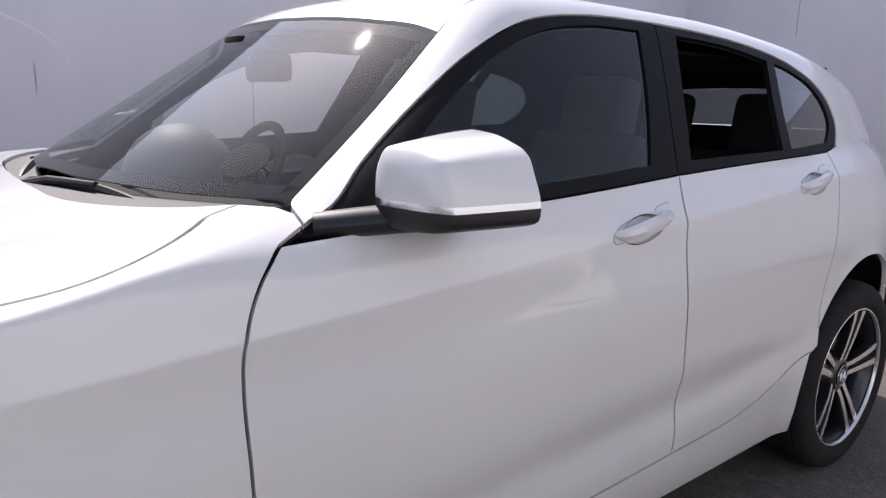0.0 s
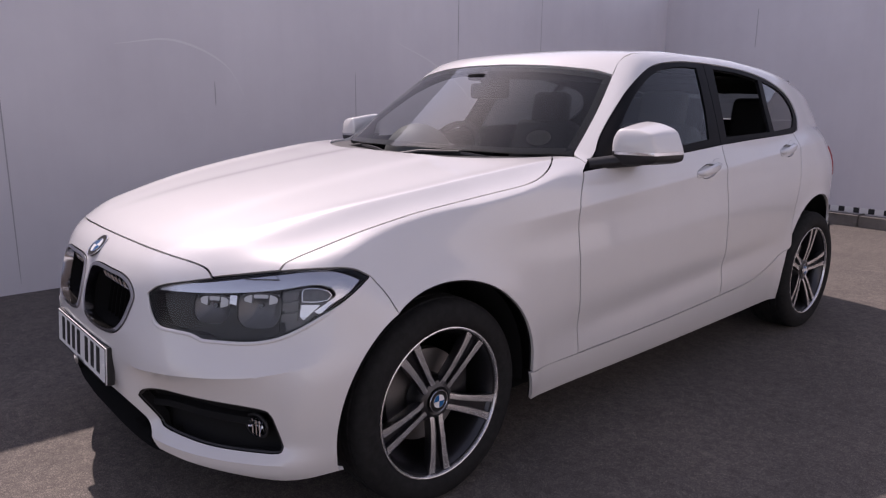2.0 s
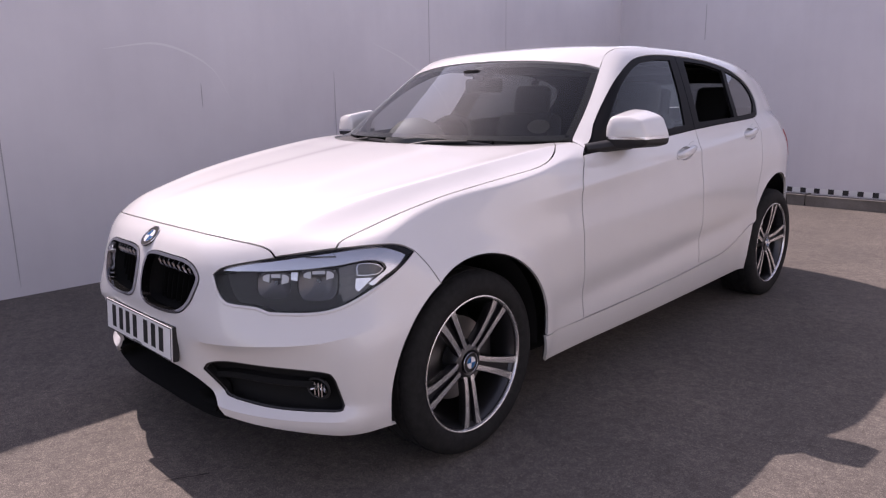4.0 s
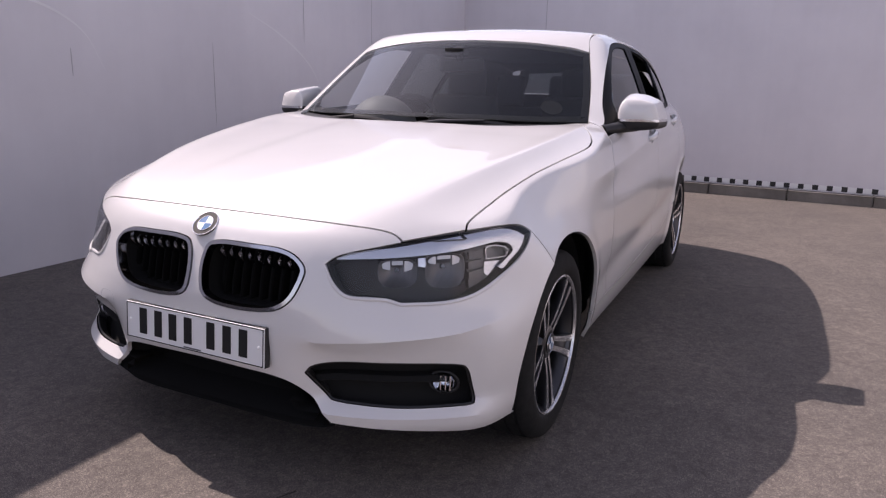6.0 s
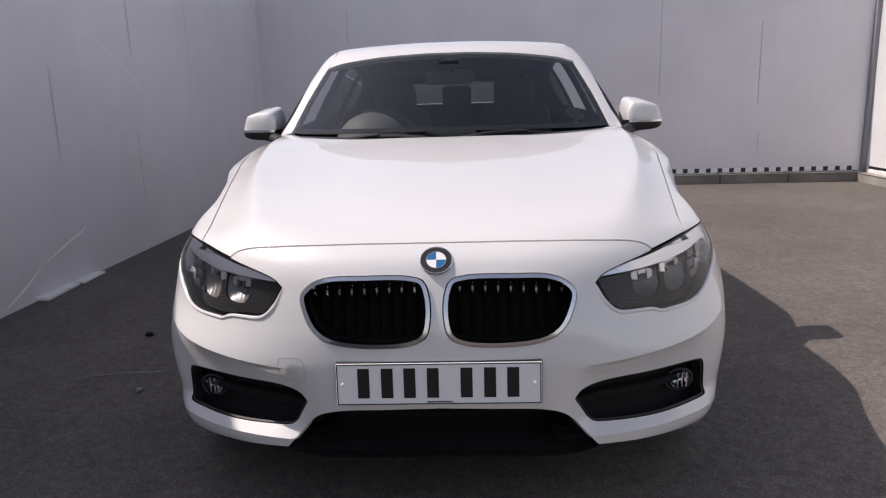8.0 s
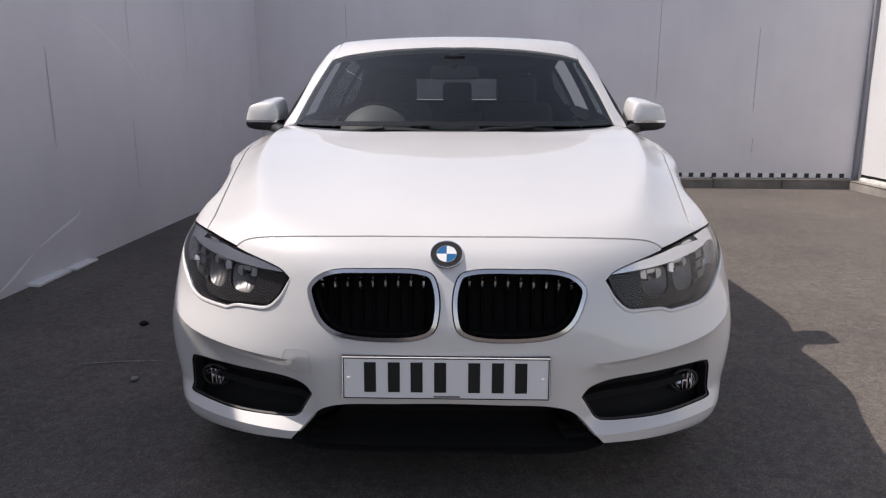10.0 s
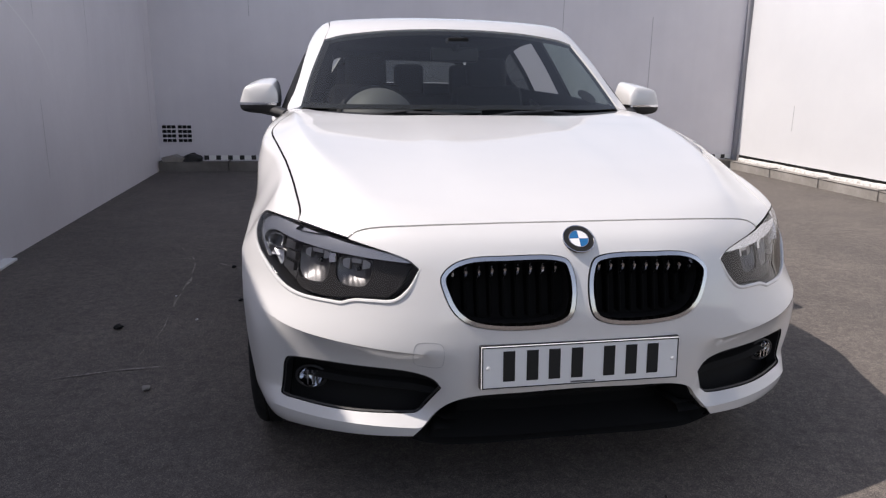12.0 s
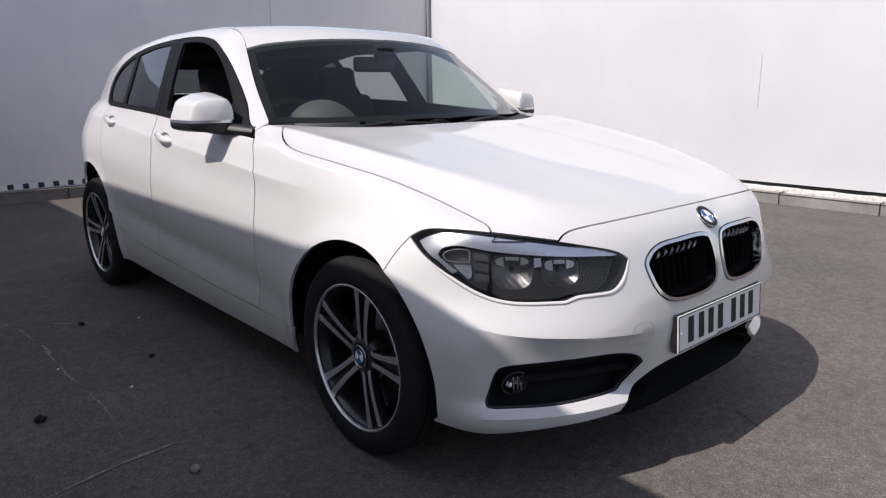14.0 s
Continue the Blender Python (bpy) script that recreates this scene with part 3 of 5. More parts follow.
part("corner_post", box_bm(EAST - 0.055, EAST + 0.002, north_y(EAST) - 0.055, north_y(EAST) + 0.01, 0.0, 2.50, 0.006, 1), material("grey_post", (0.22, 0.22, 0.24), 0.5), wall_north, "dark grey corner post", smooth=False)

# black and white check strip along the foot of the back wall
strip = tagged(new("check_strip"), "black and white chequered tape on the wall", "tape", kind="structure")
along = Vector((EAST - WEST, north_y(EAST) - north_y(WEST), 0)).normalized()
turn = math.atan2(along.y, along.x)
squares = []
for mat, w in ((BAR_BLACK, 0.058), (BAR_WHITE, 0.085)):
    bm = box_bm(0.0, w + 0.0002, -0.003, 0.001, 0.0, 0.054, 0, 1)
    me = bpy.data.meshes.new("check_square")
    bm.to_mesh(me)
    bm.free()
    me.materials.append(mat)
    squares.append((me, w))
x = -2.07
for i in range(98):
    me, w = squares[i % 2]
    ob = new("check_square", me)
    ob.parent = strip
    ob.matrix_basis = Matrix.Translation((x, north_y(x) - 0.002, 0.127)) @ Matrix.Rotation(turn, 4, "Z")
    x += w


def wall_vent(x):
    g = tagged(new("wall_vent"), "grey slotted air vent in the back wall", "vent", group="wall vents")
    g.matrix_basis = Matrix.Translation((x, north_y(x), 0.342)) @ Matrix.Rotation(turn, 4, "Z")
    part("vent_plate", box_bm(-0.005, 0.170, -0.006, 0.004, -0.005, 0.221, 0.002, 1), WALL, g, smooth=False)
    for r in range(4):
        for c in range(3):
            part("slot", box_bm(0.006 + 0.055 * c, 0.054 + 0.055 * c, -0.010, -0.004, 0.006 + 0.055 * r, 0.044 + 0.055 * r, 0.004, 1), BLACK_MATT, g, smooth=False)


wall_vent(-2.55)
wall_vent(-2.365)


def rubble(name, x, w, h, mat, label):
    bm = bmesh.new()
    bmesh.ops.create_icosphere(bm, subdivisions=3, radius=1)
    for v in bm.verts:
        k = 1 + 0.35 * noise.noise(v.co * 1.7 + Vector((x, 0, 0)))
        v.co = Vector((v.co.x * w / 2 * k, v.co.y * 0.05 * k, max(v.co.z, -0.25) * h * k))
    bmesh.ops.transform(bm, matrix=Matrix.Translation((x, north_y(x) - 0.075, 0.115 + 0.22 * h)), verts=bm.verts)
    tagged(part(name, bm, mat), label, "debris")


rubble("debris_heap", -2.20, 0.25, 0.085, BLACK_SATIN, "dark heap of dirt lying on the kerb")
rubble("debris_heap", -2.42, 0.28, 0.07, CONCRETE, "grey lump of rubble lying on the kerb")

# open joints, painted streaks of reflected light and a torn foot on the shaded wall
JOINT = material("joint_dark", (0.37, 0.365, 0.375), 0.8)
FAINT = material("light_streak_faint", (0.72, 0.71, 0.72), 0.5)
LIGHT_STREAK = material("light_streak_bright", (0.88, 0.87, 0.88), 0.4)
for y, z0, z1 in ((2.07, 0.81, 1.44), (3.22, 1.51, 2.56), (4.38, 1.36, 2.50), (3.17, 0.39, 0.98), (0.86, 1.16, 1.33), (6.42, 0.40, 1.75), (-0.47, 0.06, 1.62)):
    bm = bmesh.new()
    n = 14
    for s0 in range(n):
        za, zb = z0 + (z1 - z0) * s0 / n, z0 + (z1 - z0) * (s0 + 1) / n
        wa, wb = (0.0028 * math.sin(math.pi * u) ** 0.4 + 0.001 for u in (s0 / n, (s0 + 1) / n))
        bm.faces.new([bm.verts.new((WEST + 0.003, y + k, z)) for k, z in ((-wa, za), (wa, za), (wb, zb), (-wb, zb))])
    bmesh.ops.remove_doubles(bm, verts=bm.verts, dist=1e-5)
    part("panel_joint", bm, JOINT, wall_west, "open panel joint", smooth=False)
for x, z0, z1 in ((3.69, 0.44, 0.62), (3.66, 0.95, 1.96), (2.46, 1.10, 2.3), (-1.44, 1.85, 2.26)):
    bm = box_bm(-0.003, 0.003, -0.002, 0.001, z0, z1, 0, 1)
    bmesh.ops.transform(bm, matrix=Matrix.Translation((x, north_y(x) - 0.001, 0)), verts=bm.verts)
    part("panel_joint", bm, JOINT, wall_north, "open panel joint", smooth=False)
for y, z0, z1 in ((1.44, 0.90, 1.42), (5.33, 0.58, 0.88)):
    part("panel_joint", box_bm(EAST - 0.002, EAST + 0.001, y - 0.003, y + 0.003, z0, z1, 0, 1), JOINT, wall_east, "open panel joint", smooth=False)
# pale arcs painted for the light the car throws on the wall
for line, w in (([(1.3, 0.03), (1.45, 0.09), (1.6, 0.155), (1.72, 0.206)], 0.020), ([(1.72, 0.205), (2.0, 0.29), (2.25, 0.36), (2.29, 0.414)], 0.018), ([(2.5, 1.70), (2.9, 1.56), (3.3, 1.32), (3.55, 1.0)], 0.016), ([(0.2, 1.55), (0.6, 1.6), (0.95, 1.45), (1.1, 1.2)], 0.014)):
    c = spline([(WEST + 0.0025, y, z) for y, z in line], 0.03)
    bm = bmesh.new()
    vs = [(bm.verts.new((p[0], p[1], p[2] - w * math.sin(math.pi * i / (len(c) - 1)) - 0.001)), bm.verts.new((p[0], p[1], p[2] + 0.001))) for i, p in enumerate(c)]
    for a, b in zip(vs, vs[1:]):
        bm.faces.new((a[0], b[0], b[1], a[1]))
    part("light_streak", bm, LIGHT_STREAK if w > 0.017 else FAINT, wall_west, "pale streak of reflected light painted on the wall", smooth=False)
# torn foot as white ledges, their colour standing in for sunlight on it
for y0, y1, h in ((1.60, 1.96, 0.046), (2.01, 2.29, 0.040)):
    bm = box_bm(WEST - 0.01, WEST + 0.075, y0, y1, 0.0, 0.5 * h, 0.008, 2)
    for v in bm.verts:
        v.co.z += 0.01 * noise.noise(v.co * 9)
    part("torn_lit_foot", bm, WHITE, wall_west, "broken edge at the wall's foot, white in place of sunlight")

# pale scratches, dark spots and loose stones on the asphalt
CRACK = material("asphalt_crack", (0.055, 0.050, 0.046), 0.95, spec=0.1)
SCRATCH = material("asphalt_scratch", (0.30, 0.285, 0.27), 0.95, spec=0.1)
_n = noise_nodes(SCRATCH, 60, 4)[0]
SCRATCH.node_tree.links.new(ramp(SCRATCH, _n, [(0.42, (0.17, 0.152, 0.136)), (0.62, (0.33, 0.305, 0.28))]), bsdf(SCRATCH).inputs["Base Color"])
for line, w in (([(-1.62, 2.60), (-1.46, 2.2), (-1.41, 1.93), (-1.395, 1.42), (-1.384, 1.09), (-1.383, 0.75), (-1.41, 0.55)], 0.014), ([(-1.75, 0.35), (-1.55, 0.41), (-1.42, 0.432), (-1.28, 0.45)], 0.012), ([(-1.64, 2.24), (-1.37, 2.14), (-1.12, 1.90)], 0.012), ([(2.9, 1.0), (3.3, 1.4), (3.5, 2.0)], 0.010), ([(0.30, -0.70), (0.265, -0.765), (0.22, -0.857), (0.165, -0.965)], 0.022)):
    c = spline(np.array(line), 0.03)
    bm = bmesh.new()
    rows = []
    for i, p in enumerate(c):
        d = np.gradient(c, axis=0)[i]
        d /= np.linalg.norm(d)
        k = 0.6 * w * max(0.02, 0.5 + 1.6 * noise.noise((p[0] * 9, p[1] * 9, 0.3))) * math.sin(math.pi * (i + 0.5) / len(c)) ** 0.4
        o = 0.012 * noise.noise((p[0] * 5, p[1] * 5, 2.0))
        rows.append([bm.verts.new((p[0] - d[1] * (o + s * k), p[1] + d[0] * (o + s * k), 0.003)) for s in (-1, 1)])
    for p, q in zip(rows, rows[1:]):
        bm.faces.new((p[0], p[1], q[1], q[0]))
    if w > 0.02:
        part("crack", bm, CRACK, ground, "dark crack in the asphalt", smooth=False)
    else:
        part("scratch", bm, SCRATCH, ground, "pale scratch in the asphalt", smooth=False)
for x, y, r, mat in ((-0.93, 1.852, 0.006, WHITE_WALL), (-1.411, 1.39, 0.006, WHITE_WALL), (-1.242, 0.996, 0.007, WHITE_WALL), (-1.578, 0.925, 0.020, RUBBER), (-1.299, 0.231, 0.016, CONCRETE), (-1.067, 1.272, 0.012, RUBBER), (-1.179, 1.948, 0.014, RUBBER)):
    bm = bmesh.new()
    bmesh.ops.create_icosphere(bm, subdivisions=2, radius=r)
    for v in bm.verts:
        v.co *= 1 + 0.5 * noise.noise(v.co * 90 + Vector((x, y, 0)))
        v.co.z *= 0.55
    bmesh.ops.transform(bm, matrix=Matrix.Translation((x, y, 0.003 + 0.35 * r)), verts=bm.verts)
    tagged(part("loose_stone", bm, mat), "small loose stone lying on the asphalt" if mat != RUBBER else "small dark crumb of asphalt on the ground", "stone", group="loose stones")

# ---- the car ----
car = tagged(new("car"), "white five-door hatchback parked on asphalt in a walled yard", "car")
car.matrix_basis = Matrix.Translation((0, 0.0175, 0.003)) @ Matrix.Diagonal((1, 0.980, 0.982, 1))


def arc(yc, zc, r, a0, a1, n=14):
    q = [(yc + r * math.cos(radians(a0 + (a1 - a0) * i / (n - 1))), zc + r * math.sin(radians(a0 + (a1 - a0) * i / (n - 1)))) for i in range(n)]
    return S(*q, way=RollLower)


def pts(*p):
    return np.array(p, float)


def join(*pieces):
    return edge(*pieces)


# lines that neighbouring panels share
HEADLAMP = edge(pts((0.402, -0.708, 0.694), (0.425, -0.69, 0.714), (0.53, -0.615, 0.744), (0.672, -0.465, 0.774), (0.755, -0.37, 0.781), (0.80, -0.31, 0.774), (0.834, -0.28, 0.752)),
                pts((0.834, -0.28, 0.752), (0.822, -0.335, 0.711), (0.79, -0.405, 0.662), (0.735, -0.475, 0.615), (0.69, -0.53, 0.598), (0.585, -0.635, 0.596)),
                pts((0.585, -0.635, 0.596), (0.555, -0.658, 0.608), (0.515, -0.68, 0.611), (0.46, -0.705, 0.617), (0.43, -0.715, 0.645), (0.402, -0.708, 0.694)))
HEADLAMP = Wrap.out(Wrap.back(HEADLAMP))
HEAD_WIDE = shrink(HEADLAMP, Wrap, -0.014)
KIDNEY = spline(pts((0.020, -0.75, 0.685), (0.034, -0.75, 0.715), (0.07, -0.74, 0.7265), (0.19, -0.735, 0.728), (0.28, -0.726, 0.723), (0.325, -0.726, 0.706), (0.351, -0.73, 0.676),
                    (0.343, -0.74, 0.636), (0.320, -0.757, 0.590), (0.28, -0.767, 0.562), (0.19, -0.778, 0.548), (0.065, -0.78, 0.555), (0.029, -0.78, 0.575), (0.016, -0.77, 0.625)), closed=True)
FOG = edge(pts((0.350, -0.74, 0.385), (0.366, -0.735, 0.405), (0.43, -0.71, 0.420), (0.56, -0.645, 0.425), (0.66, -0.58, 0.423), (0.705, -0.548, 0.419)),
           pts((0.705, -0.548, 0.419), (0.726, -0.53, 0.412), (0.736, -0.522, 0.392)), pts((0.736, -0.522, 0.392), (0.748, -0.503, 0.312)), pts((0.748, -0.503, 0.312), (0.745, -0.506, 0.299), (0.726, -0.52, 0.294)),
           pts((0.726, -0.52, 0.294), (0.58, -0.63, 0.292), (0.45, -0.70, 0.296)), pts((0.45, -0.70, 0.296), (0.412, -0.715, 0.302), (0.398, -0.72, 0.314)), pts((0.398, -0.72, 0.314), (0.350, -0.74, 0.385)))
bonnet_front = TL((0, -0.671), (0.15, -0.669), (0.30, -0.661), (0.42, -0.642), (0.49, -0.621), (0.527, -0.608), (0.552, -0.602), (0.578, -0.602))
lamp_brow = pts(bonnet_front[-1], (0.60, -0.59, 0.74), (0.66, -0.52, 0.755), (0.70, -0.478, 0.765))
bonnet_side = TL((0.70, -0.478), (0.692, -0.455), (0.708, -0.29), (0.737, -0.09), (0.772, 0.12), (0.802, 0.30), (0.806, 0.40), (0.787, 0.48), (0.744, 0.565), (0.672, 0.655))
bonnet_rear = TL((0.672, 0.655), (0.635, 0.575), (0.545, 0.505), (0.41, 0.455), (0.2, 0.433), (0, 0.428))
door_front = SL((0.662, 0.985), (0.652, 0.978), (0.614, 0.935), (0.582, 0.861), (0.577, 0.79), (0.579, 0.70), (0.586, 0.58), (0.604, 0.45), (0.622, 0.33))
door_split = S((1.672, 1.045), (1.655, 0.97), (1.642, 0.86), (1.648, 0.72), (1.66, 0.55), (1.664, 0.360))
door_back = S((2.365, 0.505), (2.362, 0.62), (2.395, 0.76), (2.44, 0.90), (2.50, 1.01), (2.53, 1.078))
sill_line = S((0.622, 0.33), (1.0, 0.335), (1.35, 0.345), (1.664, 0.360), (2.0, 0.388), (2.365, 0.505))
belt = S((0.662, 0.985), (0.80, 0.993), (0.96, 1.004), (1.3, 1.022), (1.672, 1.045), (2.0, 1.06), (2.3, 1.07), (2.53, 1.078))
wing_line = Wrap.out(Wrap.back(spline(pts((0.834, -0.28, 0.752), (0.856, -0.245, 0.706), (0.866, -0.207, 0.649)))))
FRONT_ARCH, REAR_ARCH = (-0.020, 0.328, 0.377), (2.694, 0.362, 0.388)


bonnet_crease = T(*[(float(CREASE(np.array(y))), y) for y in np.arange(-0.42, 0.74, 0.01)])


def ridge_x(y):
    """Where the wing's top meets its side."""
    xs = np.linspace(0.70, 0.88, 400)
    z = deck_at(xs, y + 0 * xs)
    return float(xs[np.argmin(np.abs(xs - flank_at(y + 0 * xs, z)))])


shoulder = S(*[(y, float(shoulder_z(y))) for y in np.arange(0.2, 3.1, 0.012)])
wing_ridge = T(*[(ridge_x(y) - 0.001, y) for y in np.arange(-0.36, 0.56, 0.01)])
ridge_foot = T(*[(ridge_x(y) + 0.005, y) for y in np.arange(-0.33, 0.5, 0.01)])

bonnet_half = (bonnet_front, lamp_brow, bonnet_side, bonnet_rear)
half = np.concatenate([spline(p)[:-1] for p in bonnet_half] + [bonnet_rear[-1:]])
single("bonnet", Top, np.concatenate([half[:-1], mirrored(half)[:-1]]), PAINT, car, holes=[HEADLAMP, mirrored(HEADLAMP)], lining_holes=[HEAD_WIDE, mirrored(HEAD_WIDE)], gap=0.0027, grid=0.014, creases=[bonnet_crease, mirrored(bonnet_crease)])

cowl_half = np.concatenate([spline(bonnet_rear[::-1])[:-1], spline(T((0.672, 0.655), (0.705, 0.73)))[:-1], spline(pts((0.705, 0.73, 1), (0.5, 0.60, 1), (0.25, 0.51, 1), (0, 0.48, 1)))])
single("cowl", Top, np.concatenate([cowl_half[:-1], mirrored(cowl_half)[:-1]]), BLACK_SATIN, car, offset=-0.008, lining=False, grid=0.03)

lip = pts((0.845, -0.385, 0.220), (0.75, -0.485, 0.213), (0.61, -0.60, 0.227), (0.5, -0.655, 0.235), (0.408, -0.697, 0.240))
mouth = pts((0.408, -0.697, 0.240), (0.392, -0.71, 0.262), (0.358, -0.723, 0.308), (0.318, -0.74, 0.346), (0.268, -0.755, 0.364), (0.13, -0.768, 0.371), (0, -0.773, 0.374))
front_arc = arc(*FRONT_ARCH, 120, 195)
bumper_half = np.concatenate([spline(p)[:-1] for p in (bonnet_front, pts(bonnet_front[-1], (0.62, -0.56, 0.72), (0.78, -0.36, 0.72), (0.834, -0.28, 0.752)), wing_line, np.concatenate([wing_line[-1:], front_arc[1:]]), np.concatenate([front_arc[-1:], lip[:1]]), lip, mouth)] + [mouth[-1:]])
HOLES = [HEADLAMP, mirrored(HEADLAMP), KIDNEY, mirrored(KIDNEY), FOG, mirrored(FOG)]
fold_line = F(*[(x, float(FOLD(x))) for x in np.arange(0.40, 0.835, 0.010)])
lip_line = F(*[(x, 0.268) for x in np.arange(0.41, 0.77, 0.012)])
bumper = single("front_bumper", Wrap, np.concatenate([bumper_half[:-1], mirrored(bumper_half)[:-1]]), PAINT, car, holes=HOLES, lining_holes=[HEAD_WIDE, mirrored(HEAD_WIDE)] + HOLES[2:], gap=0.0015, grid=0.013, creases=[fold_line, mirrored(fold_line), lip_line, mirrored(lip_line)], sharp=24)

wing = join(wing_line[::-1], pts((0.834, -0.28, 0.752), (0.78, -0.36, 0.745), (0.72, -0.43, 0.75), bonnet_side[0]), bonnet_side, np.concatenate([bonnet_side[-1:], pts((0.70, 0.69, 1.005), (0.735, 0.713, 1.006))]), np.concatenate([pts((0.735, 0.713, 1.006)), S((0.713, 1.005))]), np.concatenate([S((0.713, 1.005)), door_front[:1]]), door_front,
            np.concatenate([door_front[-1:], S((0.5, 0.33), (0.35, 0.33))]), arc(*FRONT_ARCH, 1, 119))
pair("front_wing", RollFender, wing, PAINT, car, holes=[HEADLAMP], lining_holes=[HEAD_WIDE], grid=0.015, gap=0.0025, creases=[wing_ridge, ridge_foot, bonnet_crease, shoulder])

split_at = 1.664
sill_front = [p for p in sill_line if p[1] <= split_at + 1e-6]
sill_rear = [p for p in sill_line if p[1] >= split_at - 1e-6]
belt_front = np.array([p for p in belt if p[1] <= 1.673])
belt_rear = np.array([p for p in belt if p[1] >= 1.671])


def grip(y, z, k=1.0):
    a = np.linspace(0, 2 * math.pi, 28, endpoint=False)
    return S(*[(y + k * 0.070 * math.cos(t), z + k * 0.026 * math.sin(t) + 0.008 * math.cos(t)) for t in a])


GRIP_F, GRIP_R = grip(1.485, 0.94), grip(2.335, 0.995)
WIDE_F, WIDE_R = grip(1.485, 0.94, 1.6), grip(2.335, 0.995, 1.6)
front_doors = pair("front_door", Roll, join(door_front, np.array(sill_front), door_split[::-1], belt_front[::-1]), PAINT, car, holes=[GRIP_F], lining_holes=[WIDE_F], grid=0.016, gap=0.0032, creases=[shoulder])
rear_doors = pair("rear_door", Roll, join(door_split, np.array(sill_rear), door_back, belt_rear[::-1]), PAINT, car, holes=[GRIP_R], lining_holes=[WIDE_R], grid=0.016, gap=0.003, creases=[shoulder])
pair("grip_cup", Roll, GRIP_F, PAINT, front_doors, gap=-0.001, grid=0.012, offset=-0.012, rim=-0.011, lining=False)
pair("grip_cup", Roll, GRIP_R, PAINT, rear_doors, gap=-0.001, grid=0.012, offset=-0.012, rim=-0.011, lining=False)

# side frame: windscreen pillar, roof rail, rear quarter
dlo_top = S((2.62, 1.092), (2.695, 1.17), (2.69, 1.235), (2.62, 1.292), (2.48, 1.342), (2.28, 1.378), (2.05, 1.398), (1.78, 1.408), (1.52, 1.402), (1.32, 1.374), (1.13, 1.296), (0.99, 1.206), (0.85, 1.10), (0.77, 1.03), (0.715, 1.006))
rail_front = T((0.712, 0.715), (0.665, 0.91), (0.60, 1.105), way=Screen)
rail_top = T((0.60, 1.105), (0.575, 1.20), (0.570, 1.6), (0.565, 2.2), (0.55, 2.8), (0.53, 3.16), way=Screen)
rear_line = np.concatenate([rail_top[-1:], S((3.26, 1.2), (3.33, 1.06), (3.36, 0.9), (3.37, 0.75), (3.34, 0.60))])
quarter_low = np.concatenate([rear_line[-1:], arc(*REAR_ARCH, 28, 29, 2)[:1]])
side_frame = join(rail_front, rail_top, rear_line, quarter_low, arc(*REAR_ARCH, 28, 157, 20), door_back, S((2.53, 1.078), (2.62, 1.092)), dlo_top, np.concatenate([dlo_top[-1:], rail_front[:1]]))
pair("side_frame", Roll, side_frame, PAINT, car, grid=0.016, gap=0.0012, creases=[shoulder])

sill = join(np.concatenate([S((0.35, 0.33)), sill_line]), arc(*REAR_ARCH, 157, 190, 6), S((2.335, 0.222), (1.3, 0.212), (0.40, 0.208)), np.concatenate([S((0.40, 0.208)), S((0.35, 0.33))]))
pair("sill", RollLower, sill, PAINT, car, grid=0.018, gap=0.001)

roof_half = np.concatenate([spline(T((0, 0.995), (0.2, 1.012), (0.42, 1.060), (0.53, 1.093), (0.60, 1.105), way=Screen))[:-1], spline(rail_top)[:-1], spline(T((0.53, 3.16), (0.3, 3.26), (0, 3.29), way=Screen))])
single("roof", Screen, np.concatenate([roof_half[:-1], mirrored(roof_half)[:-1]]), PAINT, car, grid=0.025, gap=0.002)

scr_half = np.concatenate([spline(T((0, 0.465), (0.25, 0.50), (0.5, 0.592), (0.66, 0.69), (0.705, 0.725), way=Screen))[:-1], spline(rail_front[::1])[:-1], spline(T((0.60, 1.105), (0.53, 1.089), (0.42, 1.056), (0.2, 1.008), (0, 0.991), way=Screen))])
windscreen = sheet("windscreen", panel_data(Screen, np.concatenate([scr_half[:-1], mirrored(scr_half)[:-1]]), gap=0.003, grid=0.03, offset=-0.003, rim=0), SCREEN, car, "clear windscreen with light reflections")

frit_hole = shrink(np.concatenate([scr_half[:-1], mirrored(scr_half)[:-1]]), Screen, 0.034)
sheet("frit", panel_data(Screen, np.concatenate([scr_half[:-1], mirrored(scr_half)[:-1]]), [frit_hole], gap=0.003, grid=0.02, offset=-0.006, rim=0), BLACK_MATT, windscreen, "black printed border of the screen")

# rear end
tail = [S((3.34, 0.60), (3.37, 0.75), (3.36, 0.9), (3.33, 1.06), (3.26, 1.2))]


class Stern:
    """Seen from behind: (x, z)."""
    field = staticmethod(skin)

    @classmethod
    def out(cls, q):
        o = np.stack([q[:, 0], 0 * q[:, 0] + 2.0, q[:, 1]], 1)
        return cast(o, np.broadcast_to(np.array([0, 1.0, 0]), o.shape), cls.field, 1.7)

    @staticmethod
    def back(p):
        return np.stack([p[:, 0], p[:, 2]], 1)


gate = np.array([(0.47, 3, 1.318), (0.58, 3, 1.15), (0.66, 3, 1.02), (0.70, 3, 0.85), (0.70, 3, 0.62), (0, 3, 0.62)])
gate_l = edge(gate[:5], gate[4:], np.array([(0, 3, 0.62), (-0.70, 3, 0.62)]), mirrored(gate[:5]), np.array([(-0.47, 3, 1.318), (0, 3, 1.332), (0.47, 3, 1.318)]))
